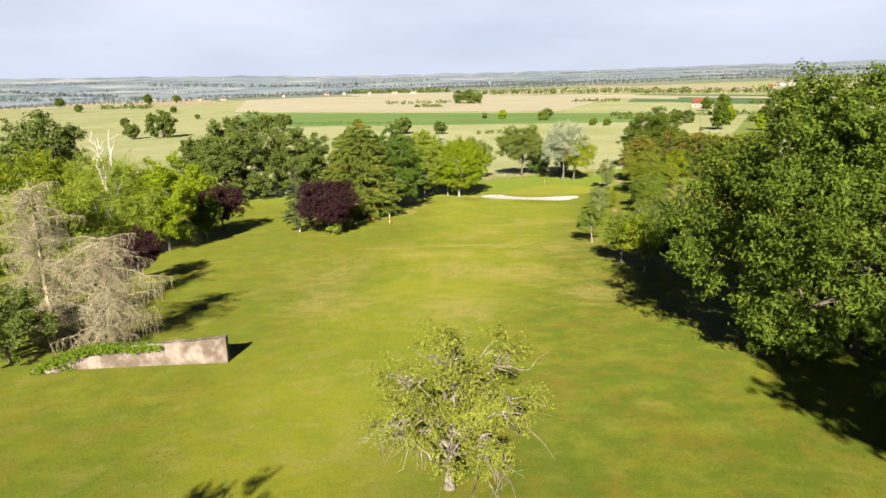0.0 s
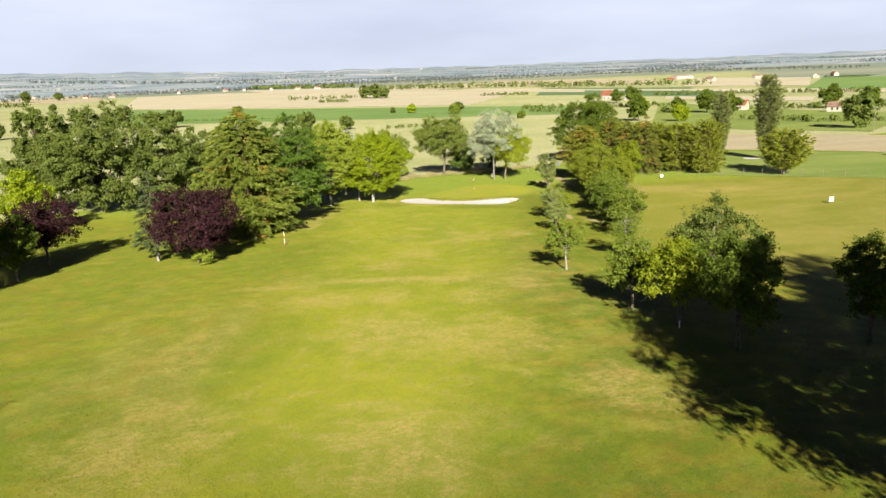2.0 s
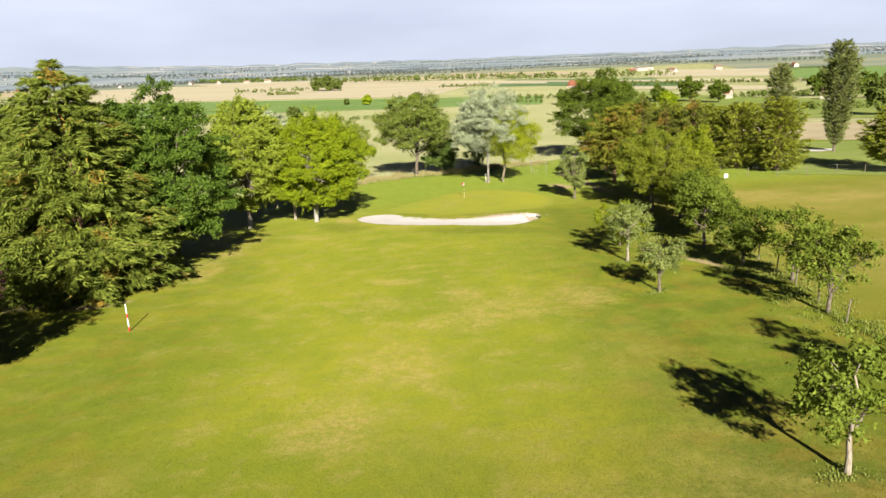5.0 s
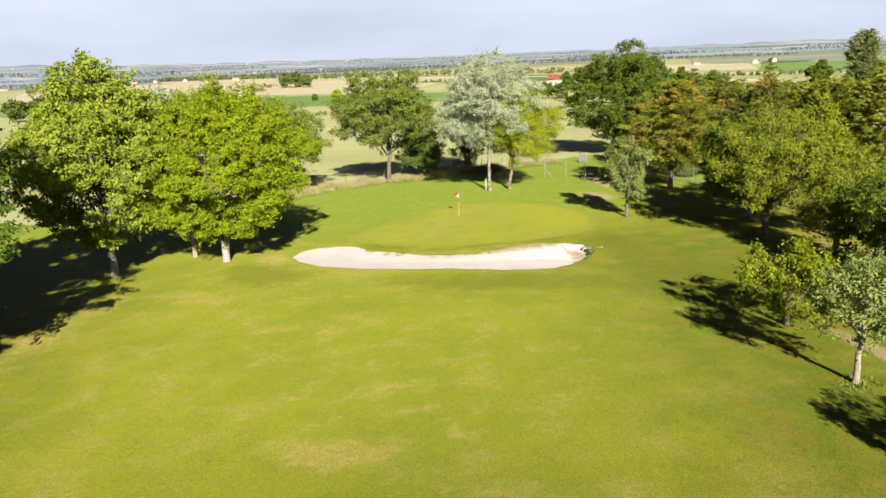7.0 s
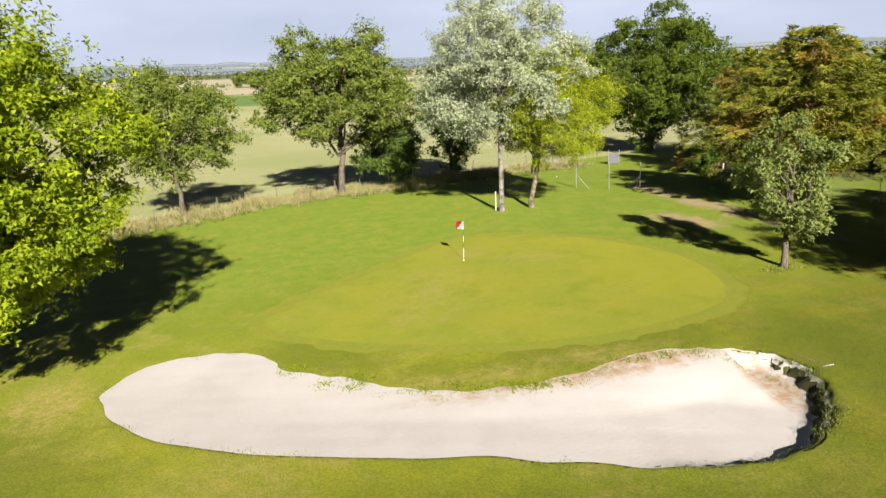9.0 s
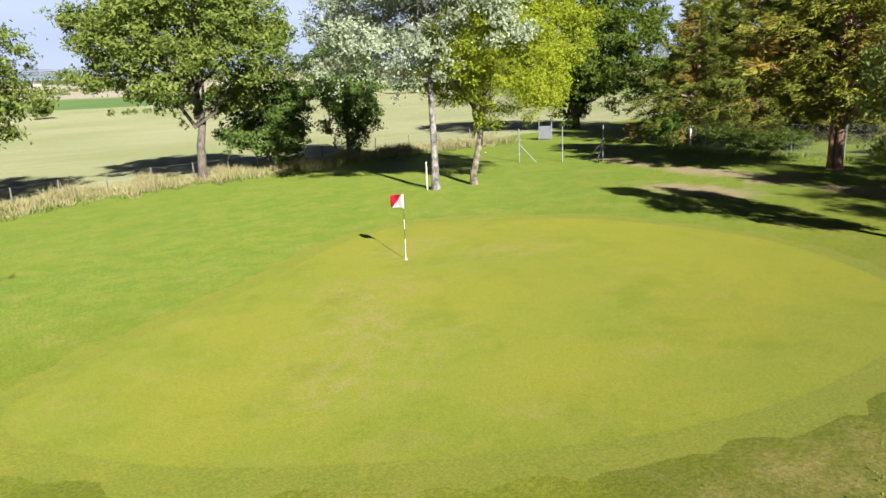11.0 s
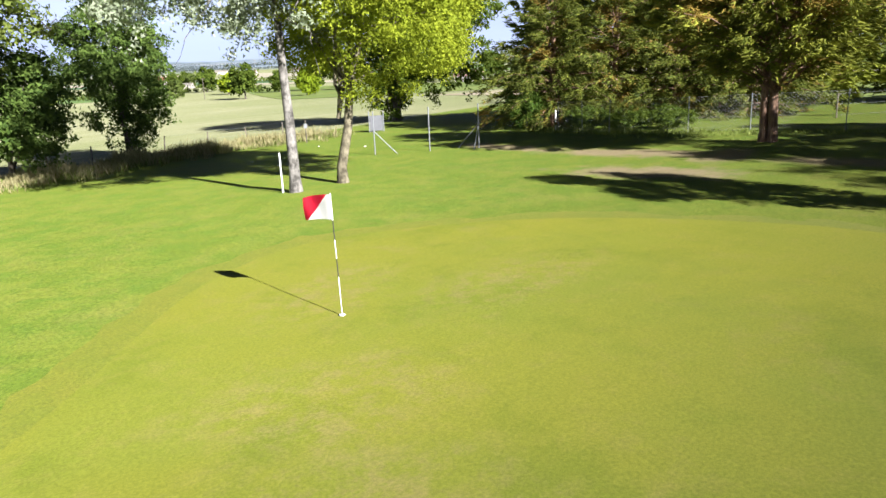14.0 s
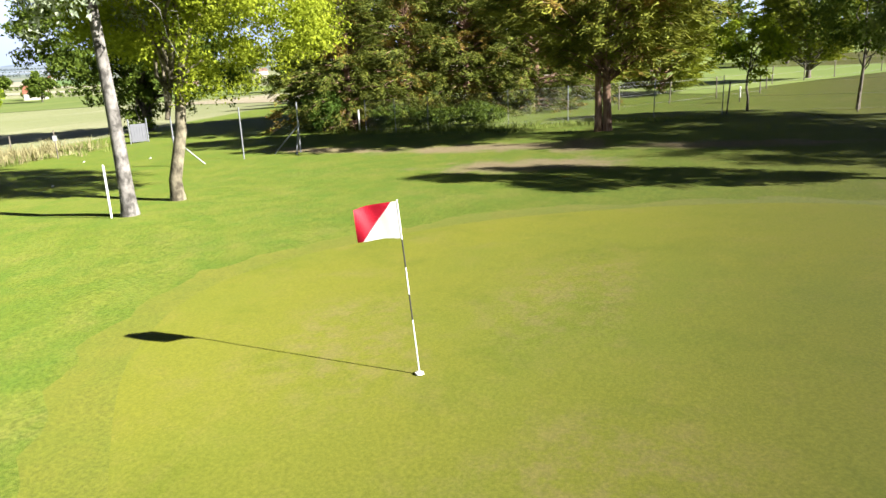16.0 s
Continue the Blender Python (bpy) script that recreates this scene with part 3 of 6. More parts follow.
sheet_in("sand_bunker", BUNKER_EDGE, SAND, sand_height, "pale pinkish raked sand bunker before the green", "bunker", 0.25)


def bunker_lip():
    """Steep turf face at the sand's deep end, with shade in its dark colour."""
    rng = np.random.default_rng(31)
    edge = BUNKER_EDGE[60:112]
    way = np.gradient(edge, axis=0)
    inward = np.stack([-way[:, 1], way[:, 0]], axis=1) / np.linalg.norm(way, axis=1)[:, None]
    if ((edge[19] + inward[19] * 0.5 - BUNKER.mean(axis=0)) ** 2).sum() > ((edge[19] - BUNKER.mean(axis=0)) ** 2).sum():
        inward = -inward
    fade = np.sin(np.linspace(0, math.pi, len(edge))) ** 0.5
    rows = []
    for k in range(6):
        f = k / 5
        out = edge + inward * (-0.08 + 0.6 * f * fade)[:, None] + rng.normal(size=edge.shape) * 0.012
        rows.append(np.column_stack([out, lie(edge[:, 0], edge[:, 1]) + 0.035 - 0.5 * fade * f ** 1.1 + 0.02 * rng.normal(size=len(edge))]))
    v, m = np.concatenate(rows), len(edge)
    i, j = np.meshgrid(np.arange(5), np.arange(m - 1), indexing="ij")
    f = np.stack([i * m + j, i * m + j + 1, (i + 1) * m + j + 1, (i + 1) * m + j], axis=-1).reshape(-1, 4)
    tagged(new("bunker_lip", smooth(quads_mesh("bunker_lip", v, f, SHADEDLIPSOIL))), "steep turf and earth lip of the bunker, coloured dark for shade", "bunker lip", kind="structure")


bunker_lip()


def green_material():
    mat, n, l, s = nodes_of("putting_turf")
    wide = noise_node(n, l, 0.22, 5.0, 0.6)
    patch = noise_node(n, l, 0.8, 6.0, 0.66)
    fine = noise_node(n, l, 24.0, 7.0, 0.72)
    col = mixed(n, l, span(n, l, wide, 0.36, 0.66), (0.305, 0.315, 0.034), (0.27, 0.305, 0.034))
    col = mixed(n, l, span(n, l, patch, 0.54, 0.72, 0.0, 0.4), col, (0.36, 0.315, 0.09))
    col = mixed(n, l, span(n, l, noise_node(n, l, 0.5, 8.0, 0.7), 0.50, 0.66, 0.0, 0.45), col, (0.19, 0.245, 0.018))
    tc = n.new("ShaderNodeTexCoord")
    torn = arith(n, l, "MULTIPLY", arith(n, l, "SUBTRACT", noise_node(n, l, 0.7, 7.0, 0.72), 0.5), 2.4)
    worn = None
    for bx, by, rx, ry, turn in ((22.8, 165.6, 2.0, 1.6, 0), (21.4, 162.6, 1.8, 2.6, 0), (25.4, 169.4, 2.2, 1.2, 20), (20.2, 160.0, 1.6, 1.6, 0), (28.0, 167.0, 2.4, 1.4, 0)):
        b = blot(n, l, tc, torn, bx, by, rx, ry, turn)
        worn = b if worn is None else arith(n, l, "MAXIMUM", worn, b)
    ripe = blot(n, l, tc, torn, 33.5, 163.0, 4.5, 9.0, 0)
    col = mixed(n, l, arith(n, l, "MULTIPLY", ripe, 0.3), col, (0.40, 0.385, 0.028))
    grit = span(n, l, noise_node(n, l, 2.2, 8.0, 0.75), 0.42, 0.62)
    col = mixed(n, l, arith(n, l, "MULTIPLY", arith(n, l, "MULTIPLY", worn, grit), 0.5), col, (0.40, 0.32, 0.13))
    col = mixed(n, l, arith(n, l, "MULTIPLY", span(n, l, noise_node(n, l, 1.3, 8.0, 0.75), 0.5, 0.66), 0.25), col, (0.39, 0.335, 0.08))
    s.inputs["Diffuse Roughness"].default_value = 1.0
    col = mixed(n, l, 1.0, col, mixed(n, l, span(n, l, fine, 0.28, 0.74), (0.34, 0.355, 0.33), (0.52, 0.515, 0.50)), "MULTIPLY")
    l.new(col, s.inputs["Base Color"])
    s.inputs["Roughness"].default_value = 0.8
    s.inputs["Specular IOR Level"].default_value = 0.25
    bumped(n, l, s, fine, 0.25, 0.015)
    return mat


# closely cut collar round the putting surface
_t = np.roll(GREEN, -1, axis=0) - np.roll(GREEN, 1, axis=0)
COLLAR = GREEN + 1.1 * np.stack([_t[:, 1], -_t[:, 0]], axis=1) / np.linalg.norm(_t, axis=1)[:, None]


COLLAR = COLLAR + 0.10 * np.stack([np.sin(_a * 31) + np.sin(_a * 53 + 1) + np.sin(_a * 17), np.cos(_a * 37) + np.sin(_a * 59) + np.cos(_a * 13)], axis=1)


def collar_material():
    mat, n, l, s = nodes_of("collar_turf")
    fine = noise_node(n, l, 20.0, 7.0, 0.72)
    col = mixed(n, l, span(n, l, noise_node(n, l, 0.9, 6.0, 0.66), 0.35, 0.65), (0.24, 0.28, 0.022), (0.275, 0.29, 0.026))
    col = mixed(n, l, 1.0, col, mixed(n, l, span(n, l, fine, 0.28, 0.74), (0.295, 0.305, 0.27), (0.54, 0.53, 0.50)), "MULTIPLY")
    l.new(col, s.inputs["Base Color"])
    s.inputs["Roughness"].default_value = 0.85
    s.inputs["Diffuse Roughness"].default_value = 1.0
    bumped(n, l, s, fine, 0.3, 0.025)
    return mat


sheet_in("collar", COLLAR, collar_material(), lambda x, y, d: lie(x, y) - 0.012 + 0.018 * np.clip(d / 0.7, 0, 1), "short-mown collar round the putting green", "turf", 0.4)
sheet_in("putting_green", GREEN, green_material(), lambda x, y, d: lie(x, y) - 0.002 + 0.03 * np.clip(d / 0.8, 0, 1), "closely mown yellow-green putting green", "green", 0.4)


def sheet(name, corners, mat, lift, label, n=28):
    """A field: a four-cornered sheet laid over the land."""
    c = np.asarray(corners, dtype=float)
    u, v = np.meshgrid(np.linspace(0, 1, n), np.linspace(0, 1, n), indexing="ij")
    p = ((1 - u) * (1 - v))[..., None] * c[0] + (u * (1 - v))[..., None] * c[1] + (u * v)[..., None] * c[2] + ((1 - u) * v)[..., None] * c[3]
    z = lie(p[..., 0], p[..., 1]) + lift
    i, j = np.meshgrid(np.arange(n - 1), np.arange(n - 1), indexing="ij")
    f = np.stack([i * n + j, (i + 1) * n + j, (i + 1) * n + j + 1, i * n + j + 1], axis=-1).reshape(-1, 4)
    me = quads_mesh(name, np.concatenate([p, z[..., None]], axis=-1).reshape(-1, 3), f, mat)
    return tagged(new(name, me), label, "field", "fields of the plain", "structure")


sheet("field", [(-4500, 2150), (1200, 1700), (2600, 4800), (-4500, 4800)], HAZED_FARLAND, 0.120, "far farmland with haze mixed into its grey-green", 40)
sheet("field", [(700, 1100), (1500, 400), (4700, 1500), (2300, 4300)], HAZED_FARLAND, 0.150, "far farmland with haze mixed into its grey-green", 40)
sheet("field", [(-190, 682), (160, 520), (202, 639), (-287, 1058)], CROP, 0.090, "bright green crop field")
sheet("field", [(-310, 1100), (126, 747), (303, 1186), (-553, 2132)], CREAM, 0.105, "pale ripe wheat field")
sheet("field", [(-120, 1500), (120, 1300), (330, 1500), (-285, 2115)], CREAM, 0.180, "pale ripe wheat field")
sheet("field", [(-1207, 1856), (-453, 1554), (-760, 2343), (-1968, 2748)], TAN, 0.135, "tan stubble field")
sheet("field", [(240, 913), (373, 759), (463, 943), (330, 1181)], DARKCROP, 0.150, "dark green crop field")
sheet("field", [(299, 1434), (511, 1152), (639, 1443), (398, 1912)], TAN, 0.180, "tan stubble field")
sheet("field", [(175, 1245), (482, 600), (531, 656), (238, 1326)], CREAM, 0.165, "narrow pale wheat strip")
sheet("field", [(494, 749), (546, 590), (910, 954), (828, 1180)], CROP, 0.150, "bright green crop field")
sheet("field", [(478, 998), (547, 818), (750, 1107), (671, 1327)], CREAM, 0.210, "pale ripe wheat field")
sheet("field", [(132, 1497), (481, 1195), (569, 1464), (208, 1748)], TAN, 0.225, "tan stubble field")
sheet("field", [(282, 852), (351, 662), (419, 782), (338, 1009)], DARKCROP, 0.195, "dark green crop field")
sheet("field", [(301, 674), (352, 531), (395, 589), (334, 743)], CREAM, 0.180, "pale ripe wheat field")
sheet("field", [(149, 363), (187, 261), (285, 355), (272, 622)], LAWN, 0.090, "green pasture with scattered trees")
sheet("field", [(106, 222), (135, 181), (183, 228), (149, 293)], TAN, 0.062, "tan stubble strip")
sheet("fairway", [(73, 167), (99, 145), (135, 181), (102, 215)], LAWN, 0.030, "neighbouring mown fairway behind the hedge")
sheet("fairway", [(140, 176), (170, 130), (420, 140), (360, 250)], LAWN, 0.035, "neighbouring mown fairway behind the hedge")
sheet("field", [(190, 215), (360, 250), (900, 420), (560, 590)], TAN, 0.120, "tan stubble field")


RIDGE_AZ = (-70, -31, -20, -8, 0, 10, 15, 23, 31, 41, 60, 80, 130)
RIDGE_UP = (112, 106, 92, 60, 47, 37, 33, 30, 28, 28, 28, 28, 28)


def ridge_height(az):
    return np.interp(az, [radians(a) for a in RIDGE_AZ], RIDGE_UP)


def hill_z(r, az):
    """Height of the slow rise that ends the plain, r metres out."""
    return -14 + (ridge_height(az) + 14) * np.clip((np.asarray(r) - 2300) / 2290, 0, 1) ** 1.25


def hills():
    """Low far ridge that closes the plain."""
    n, rings = 500, (2300, 2600, 2900, 3200, 3500, 3800, 4050, 4250, 4450, 4590, 4800)
    az = np.linspace(radians(-70), radians(130), n)
    wave = 1.5 * np.sin(az * 23) + 1.5 * np.sin(az * 47 + 1) + 1.2 * np.sin(az * 91) + 1.2 * np.sin(az * 211)
    v = []
    for ring, r in enumerate(rings):
        f = (r - 2300) / 2290
        v.append(np.stack([r * np.sin(az), r * np.cos(az), hill_z(r, az) + (wave + 3 * np.sin(az * (31 + 9 * ring))) * f], axis=1))
    k = len(rings)
    i, j = np.meshgrid(np.arange(k - 1), np.arange(n - 1), indexing="ij")
    f = np.stack([i * n + j, i * n + j + 1, (i + 1) * n + j + 1, (i + 1) * n + j], axis=-1).reshape(-1, 4)
    tagged(new("backdrop", smooth(quads_mesh("backdrop", np.concatenate(v), f, HAZED_HILL))), "low hills on the horizon with haze as a bluish glow", "hills", kind="structure")


hills()
FAR_SAND = closed_curve([(96.6, 189.4), (98.5, 188.0), (101.0, 188.6), (102.6, 190.6), (101.4, 192.6), (98.6, 192.8), (96.8, 191.4)], 60)
sheet_in("sand_bunker", FAR_SAND, SAND, lambda x, y, d: lie(x, y) + 0.05 + 0.02 * np.clip(d, 0, 1), "small pale sand bunker on the neighbouring fairway", "bunker", 0.5)

# ---- trees ----
def unit(v):
    return v / (np.linalg.norm(v, axis=-1, keepdims=True) + 1e-9)


def leaf_quads(pos, normal, rng, length, width, along=None):
    """Three-cornered leaves at pos, facing normal; along: the way they point."""
    n = len(pos)
    normal = unit(normal)
    t = unit(np.cross(normal, rng.normal(size=(n, 3)))) if along is None else unit(along + 0.25 * rng.normal(size=(n, 3)))
    b = unit(np.cross(normal, t))
    s = rng.uniform(0.7, 1.3, size=(n, 1))
    v = np.stack([pos - t * length * s * 0.45 - b * width * s * 0.5, pos + t * length * s * 0.62, pos - t * length * s * 0.3 + b * width * s * 0.5], axis=1)
    return v.reshape(-1, 3), np.arange(3 * n).reshape(-1, 3)


def wobble(a, b, rng, k=6, amount=0.08, sag=0.0):
    """A crooked line from a to b."""
    a, b = np.asarray(a, float), np.asarray(b, float)
    s = np.linspace(0, 1, k)[:, None]
    p = a + (b - a) * s + rng.normal(size=(k, 3)) * amount * np.linalg.norm(b - a) * np.sin(s * math.pi)
    p[:, 2] -= sag * np.sin(s[:, 0] * math.pi) * np.linalg.norm(b - a)
    return p


def broadleaf(rng, h, w, stem, leaves=6000, leaf=0.2, clump=0.45, puffs=26, puff=(0.26, 0.42), tall=1.0, girth=0.2, lean=(0, 0), bare=0.0, forks=14, drop=0.0, squash=0.78, solid=0.45, per=11, kink=0.03, dead=0, shoots=2.5, nest=0.46, limb=0.42, low=0.0, upright=0.35):
    """Stem and limbs, and a crown of sprays gathered in uneven boughs. Returns two pieces of geometry."""
    rx, rz = w / 2, (h - stem) / 2
    c = np.array([lean[0], lean[1], stem + rz])
    u = unit(rng.normal(size=(puffs * 3, 3)))
    # keep boughs that stand apart from one another
    chosen = [u[0]]
    for cand in u[1:]:
        if len(chosen) < puffs and min(np.linalg.norm(cand - q) for q in chosen) > 1.15 / math.sqrt(puffs) * 1.6:
            chosen.append(cand)
    u = np.array(chosen)
    pr = rx * rng.uniform(*puff, size=len(u))
    r = rng.uniform(0.72, 1.06, size=len(u)) - pr / rx * 0.75
    taper = 1 - (1 - tall) * np.clip(u[:, 2], 0, 1)
    p = c + u * np.stack([rx * r * taper, rx * r * taper, rz * r], axis=1)
    extra = c + unit(rng.normal(size=(5, 3))) * np.array([rx, rx, rz]) * 0.25
    p, pr = np.concatenate([p, extra]), np.concatenate([pr, np.full(5, rx * 0.42)])
    share = pr ** 2 / (pr ** 2).sum()
    centres, outs = [], []
    for q, rad, sh in zip(p, pr, share):
        k = max(3, int(leaves / per * sh))
        m = max(2, min(9, k // 4))
        way = unit(rng.normal(size=(m, 3)) + 0.6 * unit(q - c) + np.array([0, 0, 0.3]))
        core = q + way * rad * np.array([1, 1, squash]) * rng.uniform(max(solid, 0.55), 1.0, size=(m, 1))
        pick = rng.integers(m, size=k)
        ball = unit(rng.normal(size=(k, 3)) + 0.4 * way[pick]) * rng.uniform(0.3, 1.0, size=(k, 1))
        cc = core[pick] + ball * rad * nest * np.array([1, 1, 0.6])
        cc[:, 2] -= drop * rng.uniform(0, 1, k) * rad
        centres.append(cc)
        outs.append(unit(0.5 * way[pick] + ball))
    for _ in range(int(shoots * len(u))):
        j = rng.integers(len(u))
        d = unit(0.8 * unit(p[j] - c) + np.array([0, 0, upright - 0.8 * drop]) + 0.55 * rng.normal(size=3))
        steps = np.linspace(0.8, rng.uniform(1.1, 1.25 + 0.57 * upright), 4)[:, None]
        centres.append(p[j] + d * pr[j] * steps)
        outs.append(np.repeat(d[None], 4, axis=0))
    centres, outs = np.concatenate(centres), np.concatenate(outs)
    keep = centres[:, 2] > 0.15
    centres, outs = centres[keep], outs[keep]
    pos = np.repeat(centres, per, axis=0) + rng.normal(size=(len(centres) * per, 3)) * clump * 0.42 * np.array([1, 1, 0.7])
    nor = 0.75 * np.repeat(outs, per, axis=0) + 0.75 * rng.normal(size=pos.shape) + np.array([0, 0, 0.35])
    crown = leaf_quads(pos, nor, rng, leaf * 1.35, leaf * 0.85)
    top = c + np.array([0, 0, rz * 0.45])
    wood = [tube(np.concatenate([[[0, 0, -0.3], [0, 0, 0.25]], wobble((0, 0, 0.6), top, rng, 7, kink)]), np.concatenate([[girth * 1.5, girth * 1.12], np.linspace(girth, girth * 0.2, 7)]), 9)]
    for q, rad in list(zip(p, pr))[:forks]:
        f = rng.uniform(low, 0.6 + 0.3 * low)
        start = np.array([top[0] * f * 0.8, top[1] * f * 0.8, stem * 0.8 + f * (top[2] - stem * 0.8)])
        wood.append(tube(wobble(start, q + (q - c) * 0.12, rng, 6, 0.06, -0.05), np.linspace(girth * limb, girth * 0.05, 6), 5))
    twigs = []
    for _ in range(int(bare)):
        q = p[rng.integers(len(p))]
        tip = q + unit(q - c) * rx * rng.uniform(0.15, 0.38) + rng.normal(size=3) * rx * 0.12 - np.array([0, 0, drop * rx * 0.6])
        twigs.append(tube(wobble(q * 0.75 + c * 0.25, tip, rng, 7, 0.13), np.linspace(girth * 0.17, girth * 0.025, 7), 4))
    for _ in range(dead):
        tip = c + np.array([rng.normal() * rx * 0.28, rng.normal() * rx * 0.28, rz + rng.uniform(0.8, 2.6)])
        limb = wobble(c + np.array([0, 0, rz * 0.2]), tip, rng, 7, 0.06)
        wood.append(tube(limb, np.linspace(girth * 0.8, 0.04, 7), 6))
        for j in (3, 4, 5):
            wood.append(tube(wobble(limb[j], limb[j] + np.array([rng.normal() * 0.8, rng.normal() * 0.8, rng.uniform(0.4, 1.2)]), rng, 4, 0.08), np.linspace(girth * 0.4, 0.02, 4), 4))
    return wood, crown, (join(twigs) if twigs else None)


def conifer(rng, h, w, z0=0.5, rings=22, per=7, droop=0.25, needle=0.34, dense=9, girth=0.22, power=0.85, rise=0.1, ragged=0.2, flat=0.45, shag=1.0, twin=0.0, spindle=False, skirt=False):
    """Tapering stem with whorls of boughs; each bough carries feathered branchlets."""
    wood = [tube([[0, 0, -0.3], [0, 0, 0.3], [0.03 * w, 0, h * 0.5], [0, 0, h]], [girth * 1.4, girth, girth * 0.55, 0.02], 8)]
    if twin:
        wood.append(tube([[twin, 0.15, -0.3], [twin, 0.15, 0.4], [twin * 1.2, 0.2, h * 0.35], [twin * 0.6, 0.1, h * 0.7]], [girth * 1.2, girth * 0.85, girth * 0.6, 0.04], 8))
    pos, nor, way = [], [], []
    up = np.array([0, 0, 1.0])
    for i in range(rings):
        s = i / (rings - 1)
        z = z0 + (h - z0) * min(1, max(0, s + rng.normal() * 0.4 / rings)) ** 0.93
        reach = w / 2 * max(0.05, (1 - s) ** power) * (0.78 + 0.22 * min(1, (s + 0.02) * 9))
        if spindle:
            reach = w / 2 * max(0.12, math.sin(math.pi * (0.1 + 0.86 * s)) ** 0.7)
        n = max(3, int(round(per * (1 - 0.45 * s))))
        climb = rise * (0.15 + 0.85 * min(1, 2.5 * s)) if skirt else rise
        for k in range(n):
            az = 2 * math.pi * (k + rng.uniform(-0.4, 0.4)) / n + i * 2.4
            L = reach * rng.uniform(1 - ragged, 1 + ragged)
            d = np.array([math.cos(az), math.sin(az), 0])
            side = np.array([-d[1], d[0], 0])
            t = np.linspace(0, 1, 4)
            if L > 0.5:
                wood.append(tube(d * (L * t)[:, None] + up * (z + climb * L * t - droop * L * t ** 2)[:, None], np.linspace(girth * 0.22 * (1 - s) + 0.012, 0.008, 4), 4))
            m = max(4, int(1.3 * dense * L / 0.5))
            q = max(2, int(3 + 2.4 * L))
            t0 = rng.uniform(0.15, 1.0, q) ** 0.7
            hand = np.where(np.arange(q) % 2, 1.0, -1.0) * rng.uniform(0.25, 1.0, q)
            span_ = (0.42 * L * (1.15 - t0) + 0.28) * rng.uniform(0.7, 1.2, q)
            lift = rng.normal(size=q) * 0.16 * shag + 0.45 * climb
            j = rng.integers(q, size=m)
            f = rng.uniform(0, 1, m)
            out = unit(d + side * hand[:, None] + up * (lift - 0.5 * droop)[:, None])[j]
            base = d * (L * t0)[:, None] + up * (z + climb * L * t0 - droop * L * t0 ** 2)[:, None]
            pos.append(base[j] + out * (span_[j] * f)[:, None] - up * (0.3 * span_[j] * f ** 2)[:, None] + rng.normal(size=(m, 3)) * np.array([0.06, 0.06, 0.045]) * (0.6 + 0.6 * shag))
            nor.append(up * (1 - flat) + flat * rng.normal(size=(m, 3)) + 0.3 * d)
            way.append(out + 0.3 * side * rng.normal(size=(m, 1)) - 0.2 * up)
    crown = leaf_quads(np.concatenate(pos), np.concatenate(nor), rng, needle * 1.9, needle * 0.42, np.concatenate(way))
    return [join(wood)], crown, None


def plant(name, label, category, x, y, geometry, leaf_mat, bark_mat, group="", washed=0.0, turn=0.0, girth=0.2, z=None, rust=0.0, split=False):
    wood, crown, twigs = geometry
    ob = thing(name, x, y, (at(x, y) if z is None else z), label, category, group, turn=turn)
    if split:
        under("trunk", smooth(quads_mesh("trunk", *wood[0], bark_mat)), ob)
        for limb in wood[1:]:
            under("limb", smooth(quads_mesh("limb", *limb, bark_mat)), ob)
    else:
        under("trunk", smooth(quads_mesh("trunk", *join(wood), bark_mat)), ob)
    if twigs:
        under("brushwood", smooth(quads_mesh("brushwood", *twigs, bark_mat)), ob, kind="stuff")
    v, f = crown
    if rust:
        mid = v.reshape(-1, 3, 3).mean(axis=1)
        wave = np.sin(mid[:, 0] * 1.3 + x) * np.sin(mid[:, 1] * 1.1 + y) + np.sin(mid[:, 2] * 1.7 + x) * 0.6 + R(int(abs(x) * 10)).normal(size=len(mid)) * 0.35
        brown = wave > np.quantile(wave, 1 - rust)
        bv = v.reshape(-1, 3, 3)[brown].reshape(-1, 3)
        under("browned_sprays", quads_mesh("browned_sprays", bv, np.arange(len(bv)).reshape(-1, 3), RUST), ob, "sprays browned by drought")
        v = v.reshape(-1, 3, 3)[~brown].reshape(-1, 3)
        f = np.arange(len(v)).reshape(-1, 3)
    under("crown", quads_mesh("crown", v, f, leaf_mat), ob)
    if washed:
        v, f = tube([[0, 0, -0.1], [0, 0, 0.25], [0, 0, washed]], [girth * 1.4, girth * 1.15, girth * 1.04], 12)
        under("limewashed_foot", smooth(quads_mesh("limewashed_foot", v, f, LIMEWASH)), ob, "white limewashed foot of the trunk")
    return ob


def R(seed):
    return np.random.default_rng(seed)


# large oak beside the start and the wood behind it
plant("oak_tree", "huge dark-leaved oak with low spreading boughs beside the fairway", "tree", 23.9, 38.0,
      broadleaf(R(1), 16.2, 20.8, 0.2, 140000, 0.165, 0.42, 84, (0.16, 0.27), tall=0.64, solid=0.75, shoots=0.8, girth=0.55, forks=30, drop=0.2, bare=6), OAK, BARK)
plant("oak_tree", "large dark oak behind the first one", "tree", 36.0, 36.0,
      broadleaf(R(2), 19, 17, 2.5, 18000, 0.34, 0.8, 40, (0.22, 0.36), girth=0.5), OAKDARK, BARK)
plant("oak_tree", "oak beside the tee that shades the rough", "tree", 21.5, 6.5, broadleaf(R(24), 15.0, 13.0, 2.0, 9000, 0.4, 0.9, 34, girth=0.4), OAK, BARK)
